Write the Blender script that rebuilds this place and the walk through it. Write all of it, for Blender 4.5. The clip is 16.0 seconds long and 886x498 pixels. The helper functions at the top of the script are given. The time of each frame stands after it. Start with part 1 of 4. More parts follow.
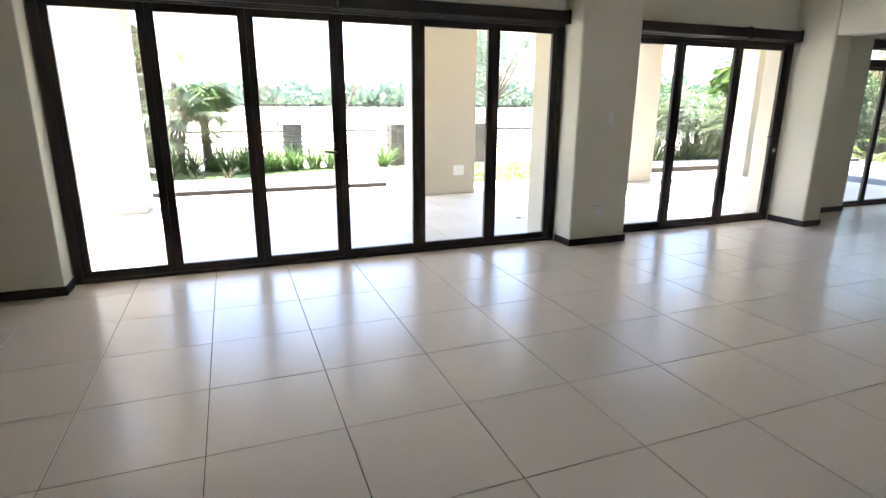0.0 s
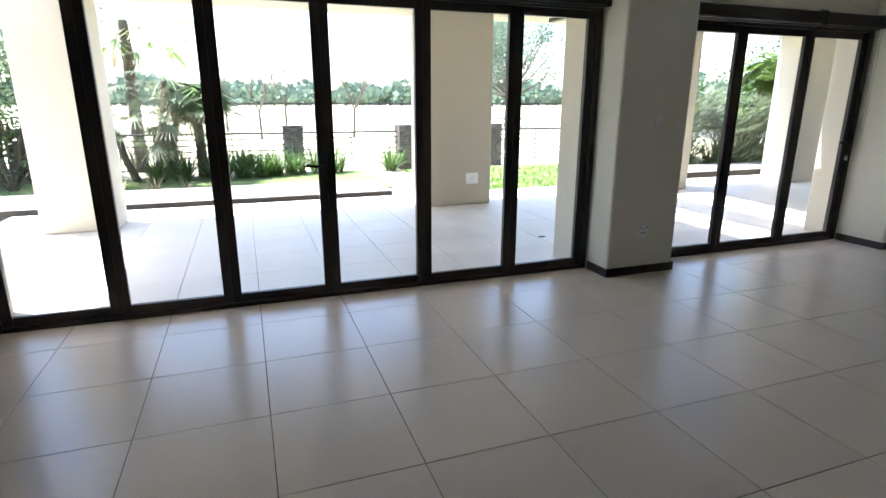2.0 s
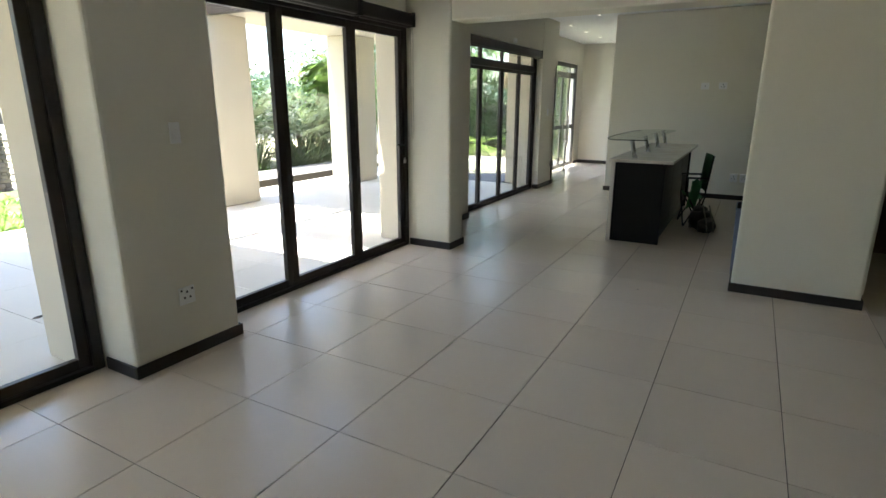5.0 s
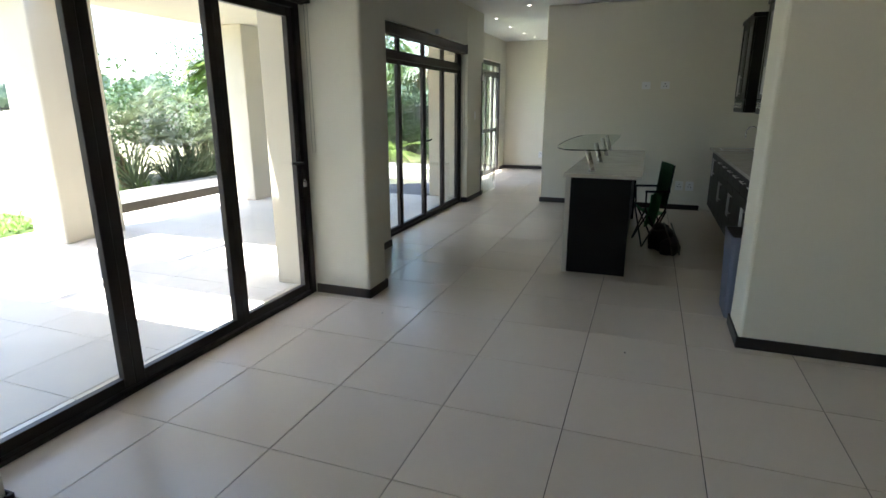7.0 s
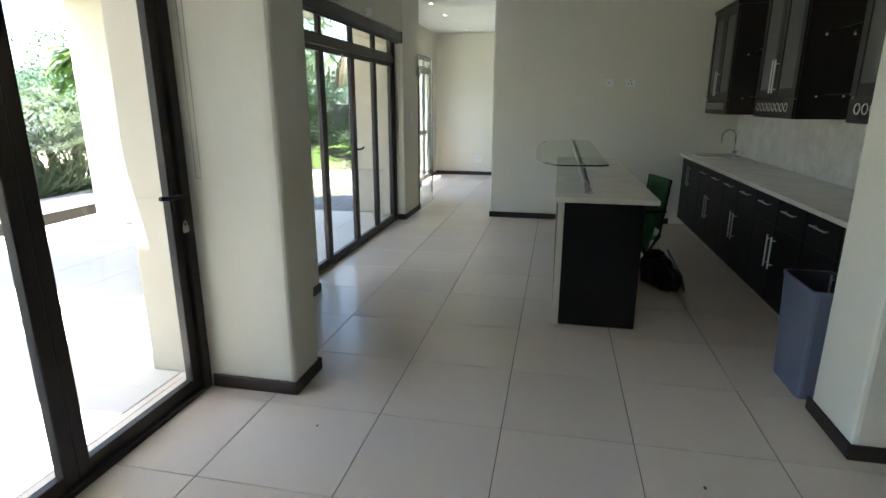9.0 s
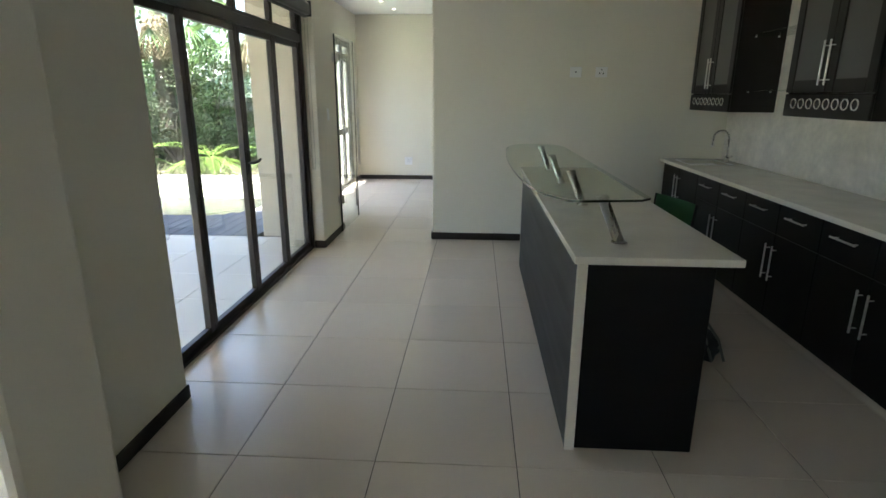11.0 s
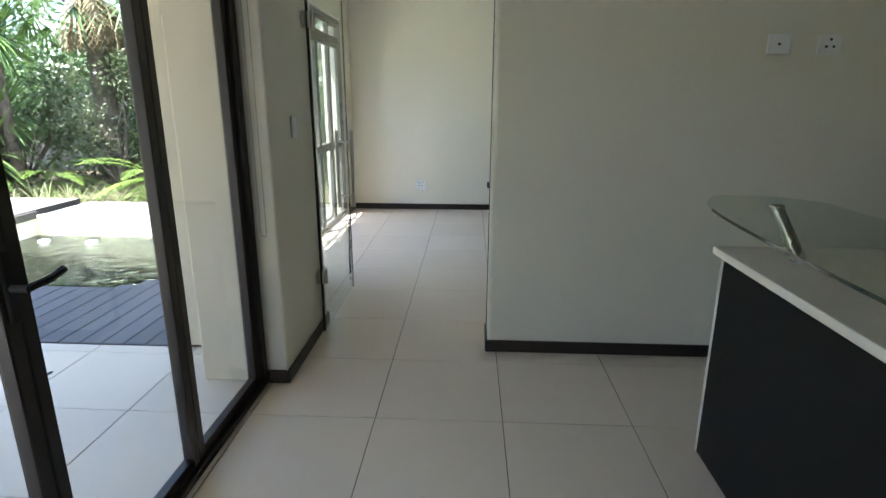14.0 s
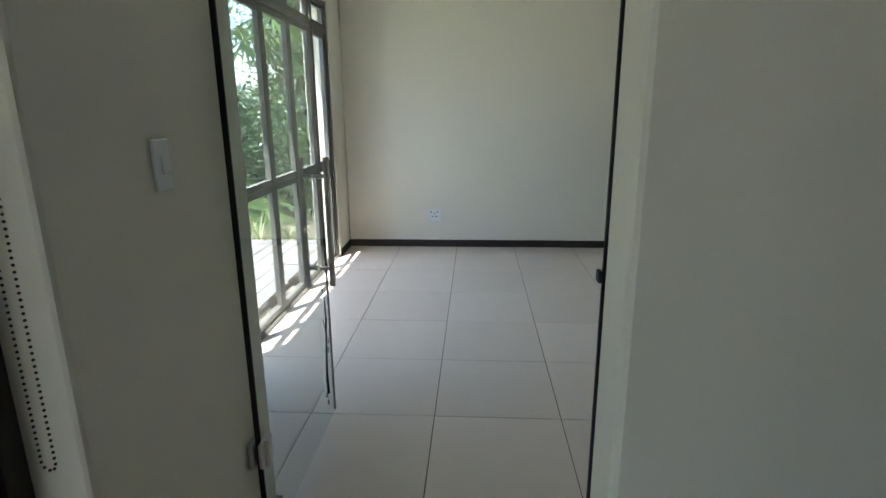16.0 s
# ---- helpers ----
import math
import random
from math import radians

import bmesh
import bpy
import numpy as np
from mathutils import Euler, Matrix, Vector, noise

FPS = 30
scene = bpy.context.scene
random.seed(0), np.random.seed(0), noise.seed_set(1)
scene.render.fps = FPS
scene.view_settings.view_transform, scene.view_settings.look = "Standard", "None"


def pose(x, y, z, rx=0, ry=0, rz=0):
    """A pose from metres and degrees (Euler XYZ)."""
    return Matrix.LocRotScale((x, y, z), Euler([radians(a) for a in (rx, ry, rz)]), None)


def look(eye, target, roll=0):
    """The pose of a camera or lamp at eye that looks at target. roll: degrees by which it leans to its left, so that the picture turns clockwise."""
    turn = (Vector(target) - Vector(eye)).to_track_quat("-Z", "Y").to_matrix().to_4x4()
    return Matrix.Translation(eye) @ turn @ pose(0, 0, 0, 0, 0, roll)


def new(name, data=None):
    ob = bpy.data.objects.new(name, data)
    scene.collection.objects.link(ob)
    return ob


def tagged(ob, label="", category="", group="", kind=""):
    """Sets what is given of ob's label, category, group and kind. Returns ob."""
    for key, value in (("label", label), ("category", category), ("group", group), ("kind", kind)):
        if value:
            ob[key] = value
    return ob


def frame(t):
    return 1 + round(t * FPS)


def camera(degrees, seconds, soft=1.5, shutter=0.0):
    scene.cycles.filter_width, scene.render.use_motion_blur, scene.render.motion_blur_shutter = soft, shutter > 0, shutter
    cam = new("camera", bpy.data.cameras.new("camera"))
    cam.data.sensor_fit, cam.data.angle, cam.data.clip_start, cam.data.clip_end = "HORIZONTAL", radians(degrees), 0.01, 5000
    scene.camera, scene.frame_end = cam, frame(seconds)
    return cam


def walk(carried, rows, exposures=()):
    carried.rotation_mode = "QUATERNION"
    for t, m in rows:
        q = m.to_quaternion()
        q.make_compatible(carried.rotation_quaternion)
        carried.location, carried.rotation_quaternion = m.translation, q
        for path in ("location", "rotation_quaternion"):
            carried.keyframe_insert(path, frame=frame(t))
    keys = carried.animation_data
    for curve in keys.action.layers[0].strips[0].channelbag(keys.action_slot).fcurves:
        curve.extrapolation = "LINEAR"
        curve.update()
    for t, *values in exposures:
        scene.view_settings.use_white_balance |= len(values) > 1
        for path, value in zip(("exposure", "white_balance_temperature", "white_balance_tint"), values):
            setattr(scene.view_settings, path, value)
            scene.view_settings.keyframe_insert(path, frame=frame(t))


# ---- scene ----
cam = camera(78.3, 16.0)
EXPOSURES = [(0.0, 3.6, 6250, 18), (0.5, 3.3, 6250, 17), (1.5, 2.8, 6050, 16), (2.5, 2.62, 5950, 15), (4.0, 2.87, 6250, 13), (5.0, 2.95, 6350, 12), (7.5, 2.85, 6050, 12), (8.5, 2.95, 6000, 12), (9.5, 3.25, 6000, 12), (12.0, 3.18, 6250, 12), (14.5, 2.75, 5950, 12), (16.0, 2.55, 5850, 11)]
PATH = [
    (0, (0.004, -0.098, 1.461), (0.699, 1.704, 0.942), 0.30),
    (0.5, (0.069, 0.133, 1.479), (0.688, 1.962, 0.957), 0.20),
    (1, (0.125, 0.378, 1.474), (0.728, 2.213, 0.956), 0.20),
    (1.5, (0.244, 0.612, 1.485), (0.851, 2.444, 0.960), 0.30),
    (2, (0.388, 0.845, 1.487), (1.039, 2.661, 0.961), 0.10),
    (2.5, (0.499, 1.046, 1.478), (1.358, 2.775, 0.954), 0.20),
    (3, (0.728, 1.207, 1.491), (1.774, 2.827, 0.959), 0.30),
    (3.5, (1.001, 1.396, 1.452), (2.212, 2.902, 0.936), 0.00),
    (4, (1.219, 1.561, 1.435), (2.617, 2.894, 0.918), -0.30),
    (4.5, (1.428, 1.722, 1.480), (3.001, 2.839, 0.954), 0.16),
    (5, (1.696, 1.843, 1.480), (3.384, 2.781, 0.960), 0.14),
    (7.5, (3.195, 2.678, 1.490), (5.023, 3.301, 0.970), 0.16),
    (8, (3.503, 2.876, 1.482), (5.351, 3.430, 0.959), 0.50),
    (8.5, (3.818, 3.034, 1.485), (5.684, 3.535, 0.967), 0.30),
    (9, (4.131, 3.158, 1.496), (6.022, 3.548, 0.977), 0.10),
    (9.5, (4.518, 3.297, 1.477), (6.433, 3.551, 0.957), 0.88),
    (12, (6.519, 3.703, 1.519), (8.444, 3.794, 0.982), 0.12),
    (12.5, (7.009, 3.824, 1.481), (8.937, 3.906, 0.953), 0.14),
    (13, (7.441, 3.939, 1.494), (9.368, 4.023, 0.963), -0.04),
    (13.5, (7.907, 4.031, 1.475), (9.834, 4.123, 0.947), -0.02),
    (14, (8.381, 4.122, 1.460), (10.306, 4.216, 0.930), 0.22),
    (14.5, (8.854, 4.201, 1.475), (10.780, 4.301, 0.945), 0.36),
    (15, (9.280, 4.278, 1.479), (11.208, 4.374, 0.956), 0.50),
    (15.5, (9.674, 4.368, 1.474), (11.606, 4.459, 0.964), 0.90),
    (16, (10.126, 4.367, 1.435), (12.058, 4.482, 0.932), -0.40),
]
walk(cam, [(t, look(eye, target, roll)) for t, eye, target, roll in PATH], EXPOSURES)

# ---- world, sun, exposure ----
TO_SUN = Vector((-0.25, 0.17, 1.0)).normalized()
world = bpy.data.worlds.new("world")
scene.world = world
world.use_nodes = True
_wn = world.node_tree.nodes
_sky = _wn.new("ShaderNodeTexSky")
_sky.sky_type, _sky.sun_disc = "NISHITA", False
_sky.sun_elevation = math.asin(TO_SUN.z)
_sky.sun_rotation = math.atan2(TO_SUN.x, TO_SUN.y)
_sky.air_density, _sky.dust_density, _sky.ozone_density = 1.0, 2.0, 1.0
world.node_tree.links.new(_sky.outputs[0], _wn["Background"].inputs[0])
_wn["Background"].inputs[1].default_value = 0.15
sun = new("sun", bpy.data.lights.new("sun", "SUN"))
sun.data.energy, sun.data.angle, sun.data.color = 4.5, radians(0.55), (1.0, 0.965, 0.91)
sun.matrix_world = look(TO_SUN * 60, (0, 0, 0))



# ---- materials ----
def mat(name, color, rough=0.6, metal=0.0, var=0.08, scale=6.0, fine=60.0, bump=0.15, dist=0.002, stretch=(1, 1, 1),
        rand=0.0, tint=None, coat=0.0, rvar=0.06, spec=0.5, world_map=False):
    """Principled surface: colour varied at two scales, roughness varied, fine relief."""
    m = bpy.data.materials.new(name)
    m.use_nodes = True
    n, l = m.node_tree.nodes, m.node_tree.links
    p = n["Principled BSDF"]
    tc, mp = n.new("ShaderNodeTexCoord"), n.new("ShaderNodeMapping")
    mp.inputs["Scale"].default_value = stretch
    l.new(n.new("ShaderNodeNewGeometry").outputs["Position"] if world_map else tc.outputs["Object"], mp.inputs[0])
    big, small = n.new("ShaderNodeTexNoise"), n.new("ShaderNodeTexNoise")
    for t, s, d in ((big, scale, 3.0), (small, fine, 2.0)):
        t.inputs["Scale"].default_value, t.inputs["Detail"].default_value = s, d
        l.new(mp.outputs[0], t.inputs["Vector"])
    add = n.new("ShaderNodeMath")
    add.operation = "MULTIPLY_ADD"
    add.inputs[1].default_value = 0.45
    l.new(small.outputs[0], add.inputs[0])
    l.new(big.outputs[0], add.inputs[2])
    ramp = n.new("ShaderNodeMapRange")
    ramp.inputs["From Min"].default_value, ramp.inputs["From Max"].default_value = 0.35, 1.1
    ramp.inputs["To Min"].default_value, ramp.inputs["To Max"].default_value = 0.0, 1.0
    l.new(add.outputs[0], ramp.inputs["Value"])
    mix = n.new("ShaderNodeMix")
    mix.data_type = "RGBA"
    c = Vector(color)
    lo = Vector(tint) if tint else c * (1 - 2 * var)
    hi = c * (1 + var)
    mix.inputs["A"].default_value = (*lo, 1)
    mix.inputs["B"].default_value = (*[min(v, 0.95) for v in hi], 1)
    l.new(ramp.outputs[0], mix.inputs["Factor"])
    col = mix.outputs["Result"]
    if rand:
        info, hsv, mr = n.new("ShaderNodeObjectInfo"), n.new("ShaderNodeHueSaturation"), n.new("ShaderNodeMapRange")
        mr.inputs["To Min"].default_value, mr.inputs["To Max"].default_value = 1 - rand, 1 + rand
        l.new(info.outputs["Random"], mr.inputs["Value"])
        l.new(mr.outputs[0], hsv.inputs["Value"])
        l.new(col, hsv.inputs["Color"])
        col = hsv.outputs[0]
    l.new(col, p.inputs["Base Color"])
    rr = n.new("ShaderNodeMapRange")
    rr.inputs["To Min"].default_value, rr.inputs["To Max"].default_value = max(rough - rvar, 0.02), min(rough + rvar, 1)
    l.new(big.outputs[0], rr.inputs["Value"])
    l.new(rr.outputs[0], p.inputs["Roughness"])
    p.inputs["Metallic"].default_value = metal
    p.inputs["Specular IOR Level"].default_value = spec
    p.inputs["Coat Weight"].default_value = coat
    if bump:
        b = n.new("ShaderNodeBump")
        b.inputs["Strength"].default_value, b.inputs["Distance"].default_value = bump, dist
        l.new(small.outputs[0], b.inputs["Height"])
        l.new(b.outputs[0], p.inputs["Normal"])
    return m


def glass_mat(name, tint=(0.97, 0.985, 0.975), gloss=0.02, base=0.025, edge=0.7):
    """A thin pane: clear, with a mirror's gloss that grows towards grazing view."""
    m = bpy.data.materials.new(name)
    m.use_nodes = True
    n, l = m.node_tree.nodes, m.node_tree.links
    n.remove(n["Principled BSDF"])
    tr, gl, lw, pw, ma, mx = (n.new("ShaderNode" + k) for k in ("BsdfTransparent", "BsdfGlossy", "LayerWeight", "Math", "Math", "MixShader"))
    tr.inputs[0].default_value = (*tint, 1)
    gl.inputs["Roughness"].default_value = gloss
    lw.inputs["Blend"].default_value = 0.5
    pw.operation, ma.operation = "POWER", "MULTIPLY_ADD"
    pw.inputs[1].default_value = 4.5
    ma.inputs[1].default_value, ma.inputs[2].default_value = edge, base
    l.new(lw.outputs["Facing"], pw.inputs[0])
    l.new(pw.outputs[0], ma.inputs[0])
    l.new(ma.outputs[0], mx.inputs[0])
    l.new(tr.outputs[0], mx.inputs[1])
    l.new(gl.outputs[0], mx.inputs[2])
    l.new(mx.outputs[0], n["Material Output"].inputs[0])
    return m


def leaf_mat(name, color, dry=None, rough=0.45):
    m = mat(name, color, rough=rough, var=0.28, scale=2.5, fine=14, bump=0.1, tint=dry, rvar=0.1)
    n, l = m.node_tree.nodes, m.node_tree.links
    p = n["Principled BSDF"]
    tl, mx = n.new("ShaderNodeBsdfTranslucent"), n.new("ShaderNodeMixShader")
    src = p.inputs["Base Color"].links[0].from_socket
    l.new(src, tl.inputs[0])
    mx.inputs[0].default_value = 0.3
    l.new(p.outputs[0], mx.inputs[1])
    l.new(tl.outputs[0], mx.inputs[2])
    l.new(mx.outputs[0], n["Material Output"].inputs[0])
    return m


M_PAINT = mat("wall_paint", (0.80, 0.765, 0.645), rough=0.75, var=0.025, scale=1.2, fine=180, bump=0.12, dist=0.001)
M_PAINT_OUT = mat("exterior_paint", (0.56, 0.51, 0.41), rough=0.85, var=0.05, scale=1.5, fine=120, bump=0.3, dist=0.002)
M_CEIL = mat("ceiling_paint", (0.84, 0.84, 0.83), rough=0.8, var=0.02, scale=1.0, fine=150, bump=0.05)
M_TILE = mat("porcelain_tile", (0.74, 0.645, 0.535), rough=0.25, var=0.018, scale=1.3, fine=9, bump=0.0, rand=0.03, rvar=0.025, world_map=True)
M_TILE_OUT = mat("terrace_tile", (0.62, 0.58, 0.51), rough=0.5, var=0.08, scale=1.8, fine=30, bump=0.06, dist=0.001, rand=0.04, world_map=True)
M_GROUT_OUT = mat("terrace_grout", (0.24, 0.22, 0.19), rough=0.9, var=0.2, scale=8, fine=90)
M_GROUT = mat("grout", (0.085, 0.070, 0.058), rough=0.9, var=0.2, scale=8, fine=90)
M_SKIRT = mat("dark_skirting", (0.030, 0.022, 0.018), rough=0.45, var=0.2, scale=4, fine=50, stretch=(1, 1, 6))
M_BRONZE = mat("bronze_aluminium", (0.030, 0.0225, 0.019), rough=0.42, metal=0.2, var=0.12, scale=5, fine=160, bump=0.05)
M_GREYALU = mat("grey_aluminium", (0.16, 0.155, 0.14), rough=0.45, metal=0.3, var=0.1, scale=5, fine=120, bump=0.05)
M_BLACK = mat("black_rubber", (0.015, 0.015, 0.015), rough=0.6, var=0.15)
M_GLASS = glass_mat("window_glass")
M_GLASS_G = glass_mat("green_edge_glass", (0.955, 0.975, 0.955))
M_GLASS_BAR = glass_mat("bar_glass", (0.92, 0.945, 0.91), base=0.015, edge=0.2)
M_GLASS_EDGE = mat("glass_edge", (0.025, 0.036, 0.024), rough=0.15, var=0.2, bump=0)
M_CHAR = mat("charcoal_laminate", (0.0105, 0.010, 0.0098), spec=0.16, rough=0.45, var=0.15, scale=3, fine=80, bump=0.08, stretch=(0.3, 1, 4))
M_ESPRESSO = mat("espresso_wood", (0.009, 0.007, 0.006), spec=0.35, rough=0.38, var=0.25, scale=3, fine=45, stretch=(4, 4, 0.4), bump=0.1)
M_QUARTZ = mat("white_quartz", (0.76, 0.715, 0.62), rough=0.22, var=0.04, scale=5, fine=140, bump=0.02)
M_MARBLE = mat("backsplash_marble", (0.80, 0.76, 0.68), rough=0.3, var=0.14, scale=5.5, fine=24, bump=0.04)
M_WHITE = mat("white_plastic", (0.86, 0.86, 0.84), rough=0.35, var=0.02, bump=0.02)
M_DARKHOLE = mat("dark_slot", (0.03, 0.03, 0.03), rough=0.6)
M_CHROME = mat("chrome", (0.90, 0.90, 0.89), rough=0.2, metal=1.0, var=0.04, bump=0)
M_STEEL = mat("brushed_steel", (0.68, 0.67, 0.65), rough=0.34, metal=1.0, var=0.08, scale=8, fine=200, stretch=(1, 1, 0.1), bump=0.05)
# A darker steel tone for the bar posts.
M_POST = mat("darker_steel", (0.40, 0.385, 0.35), rough=0.28, metal=1.0, var=0.08, scale=8, fine=160, stretch=(1, 1, 0.1), bump=0.05)
M_SMOKE = mat("frosted_pane", (0.10, 0.098, 0.092), rough=0.35, var=0.05, bump=0.05)
M_BIN = mat("grey_bin_plastic", (0.16, 0.18, 0.25), rough=0.5, var=0.06, scale=3, fine=120, bump=0.1)
M_BINDARK = mat("bin_liner", (0.03, 0.032, 0.038), rough=0.55, var=0.1)
M_GREENCLOTH = mat("green_canvas", (0.045, 0.16, 0.065), rough=0.85, var=0.12, scale=5, fine=260, bump=0.4)
M_BAG = mat("black_nylon", (0.014, 0.014, 0.016), rough=0.5, var=0.25, scale=9, fine=80, bump=0.5, dist=0.006)
M_DECK = mat("weathered_decking", (0.21, 0.195, 0.18), rough=0.7, var=0.22, scale=3, fine=40, stretch=(0.25, 4, 4), bump=0.4, rand=0.18, world_map=True)
M_DECKDARK = mat("dark_decking", (0.085, 0.085, 0.095), rough=0.6, var=0.2, scale=3, fine=40, stretch=(0.25, 4, 4), bump=0.4, rand=0.2, world_map=True)
M_TIMBER_EDGE = mat("dark_timber_edge", (0.045, 0.038, 0.035), rough=0.7, var=0.2)
M_STONE = mat("gabion_stone", (0.16, 0.13, 0.11), rough=0.9, var=0.3, scale=9, fine=45, bump=0.6, dist=0.01, rand=0.4)
M_IRON = mat("fence_iron", (0.045, 0.04, 0.038), rough=0.6, metal=0.3, var=0.2)
M_POOL = mat("pool_plaster", (0.72, 0.70, 0.60), rough=0.6, var=0.12, scale=4, fine=30)
# Shade is put into the colour to hold the sunlit boundary wall down; roof shares it.
M_CONCRETE = mat("shaded_wall_plaster", (0.21, 0.21, 0.20), rough=0.9, var=0.12, scale=1.5, fine=40, bump=0.4)
M_LAWN = mat("lawn", (0.13, 0.19, 0.05), rough=0.9, var=0.25, scale=1.2, fine=50, bump=0.9, dist=0.03)
M_TRUNK = mat("bark", (0.13, 0.10, 0.075), rough=0.9, var=0.3, scale=4, fine=26, stretch=(1, 1, 3), bump=0.9, dist=0.02)
M_LEAF = leaf_mat("palm_leaf", (0.11, 0.19, 0.05))
M_LEAF_PALE = leaf_mat("dusty_palm_leaf", (0.17, 0.205, 0.11))
M_LEAF_DARK = leaf_mat("shrub_leaf", (0.065, 0.12, 0.035))
M_LEAF_LIME = leaf_mat("lime_leaf", (0.20, 0.31, 0.06))
M_STRAW = leaf_mat("dry_frond", (0.30, 0.24, 0.14), rough=0.8)
# Aerial haze is put into this leaf colour: paler and bluer than real foliage.
M_FAR_HAZED = leaf_mat("hazed_far_foliage", (0.17, 0.235, 0.165), rough=0.9)
M_WOODBROWN = mat("brown_timber", (0.12, 0.065, 0.035), rough=0.45, var=0.3, scale=2.5, fine=30, stretch=(4, 4, 0.4))


def ground_mat():
    """Dry veld: straw grass with green and bare patches."""
    m = mat("dry_veld", (0.40, 0.36, 0.23), rough=0.95, var=0.18, scale=0.06, fine=4.0, bump=0.8, dist=0.05)
    return m


M_VELD = ground_mat()


def water_mat():
    m = bpy.data.materials.new("pool_water")
    m.use_nodes = True
    n, l = m.node_tree.nodes, m.node_tree.links
    n.remove(n["Principled BSDF"])
    tr, gl, fr, mx, b, tx, tc = (n.new("ShaderNode" + k) for k in (
        "BsdfTransparent", "BsdfGlossy", "Fresnel", "MixShader", "Bump", "TexNoise", "TexCoord"))
    tr.inputs[0].default_value = (0.90, 0.94, 0.85, 1)
    gl.inputs["Roughness"].default_value = 0.06
    fr.inputs["IOR"].default_value = 1.33
    tx.inputs["Scale"].default_value, tx.inputs["Detail"].default_value = 7, 3
    b.inputs["Strength"].default_value, b.inputs["Distance"].default_value = 0.5, 0.03
    l.new(tc.outputs["Object"], tx.inputs["Vector"])
    l.new(tx.outputs[0], b.inputs["Height"])
    l.new(b.outputs[0], gl.inputs["Normal"])
    l.new(b.outputs[0], fr.inputs["Normal"])
    l.new(fr.outputs[0], mx.inputs[0])
    l.new(tr.outputs[0], mx.inputs[1])
    l.new(gl.outputs[0], mx.inputs[2])
    l.new(mx.outputs[0], n["Material Output"].inputs[0])
    return m


M_WATER = water_mat()


def lamp_mat():
    m = bpy.data.materials.new("downlight_glow")
    m.use_nodes = True
    p = m.node_tree.nodes["Principled BSDF"]
    p.inputs["Emission Color"].default_value = (1, 0.9, 0.72, 1)
    p.inputs["Emission Strength"].default_value = 6.0
    return m


M_LAMP = lamp_mat()


# ---- mesh helpers ----
def world_place(ob):
    """Where an unturned object stands in the world, summed up through its parents."""
    v = Vector(ob.location)
    while ob.parent:
        ob = ob.parent
        v += ob.location
    return v


def finish(bm, name, material, parent=None, at=(0, 0, 0), smooth=False):
    """A mesh object from a bmesh, with its origin at the point given."""
    me = bpy.data.meshes.new(name)
    bmesh.ops.translate(bm, verts=bm.verts, vec=-Vector(at))
    bm.normal_update()
    bm.to_mesh(me)
    bm.free()
    for k in (material if isinstance(material, (list, tuple)) else [material]):
        me.materials.append(k)
    if smooth:
        for f in me.polygons:
            f.use_smooth = True
    ob = new(name, me)
    if parent:
        ob.parent = parent
        ob.location = Vector(at) - world_place(parent)
    else:
        ob.location = at
    return ob


def add_box(bm, x0, x1, y0, y1, z0, z1, bevel=0.0, seg=1):
    r = bmesh.ops.create_cube(bm, size=1.0)
    vs = r["verts"]
    bmesh.ops.scale(bm, verts=vs, vec=(x1 - x0, y1 - y0, z1 - z0))
    bmesh.ops.translate(bm, verts=vs, vec=((x0 + x1) / 2, (y0 + y1) / 2, (z0 + z1) / 2))
    if bevel:
        es = list({e for v in vs for e in v.link_edges})
        bmesh.ops.bevel(bm, geom=es, offset=bevel, segments=seg, affect="EDGES", profile=0.5)


def add_tube(bm, a, b, r0, r1=None, n=10, caps=True):
    a, b = Vector(a), Vector(b)
    d = b - a
    m = Matrix.Translation((a + b) / 2) @ d.to_track_quat("Z", "Y").to_matrix().to_4x4()
    bmesh.ops.create_cone(bm, cap_ends=caps, segments=n, radius1=r0, radius2=r0 if r1 is None else r1, depth=d.length, matrix=m)


def add_path(bm, pts, r, n=8):
    for a, b in zip(pts, pts[1:]):
        add_tube(bm, a, b, r, n=n)


def box(name, x0, x1, y0, y1, z0, z1, material, parent=None, bevel=0.0, seg=1):
    bm = bmesh.new()
    add_box(bm, x0, x1, y0, y1, z0, z1, bevel, seg)
    return finish(bm, name, material, parent, ((x0 + x1) / 2, (y0 + y1) / 2, z0))


def tube(name, pts, r, material, parent=None, n=10):
    bm = bmesh.new()
    add_path(bm, pts, r, n)
    return finish(bm, name, material, parent, pts[0], smooth=False)


def empty(name, at, label="", category="", group=""):
    ob = new(name)
    ob.location = at
    ob.empty_display_size = 0.1
    return tagged(ob, label, category, group)


def structure(ob, label="", category="wall"):
    return tagged(ob, label, category, kind="structure")


# ---- floor, walls, ceilings ----
CEIL = 2.86
GX, GY, PITCH = 0.39, 2.14, 0.603
ground = bpy.data.meshes.new("ground")
gb = bmesh.new()
xs_, ys_ = (-2500, -30, 11.30, 12.36, 15.0, 40, 2500), (-2500, -20, 6.60, 9.72, 30, 2500)
gv = [[gb.verts.new((x, y, -0.13)) for y in ys_] for x in xs_]
for i in range(len(xs_) - 1):
    for j in range(len(ys_) - 1):
        if not (xs_[i] == 12.36 and ys_[j] == 6.60):
            gb.faces.new((gv[i][j], gv[i + 1][j], gv[i + 1][j + 1], gv[i][j + 1]))
structure(finish(gb, "ground", M_VELD), "pale dry grass field reaching the horizon", "ground")

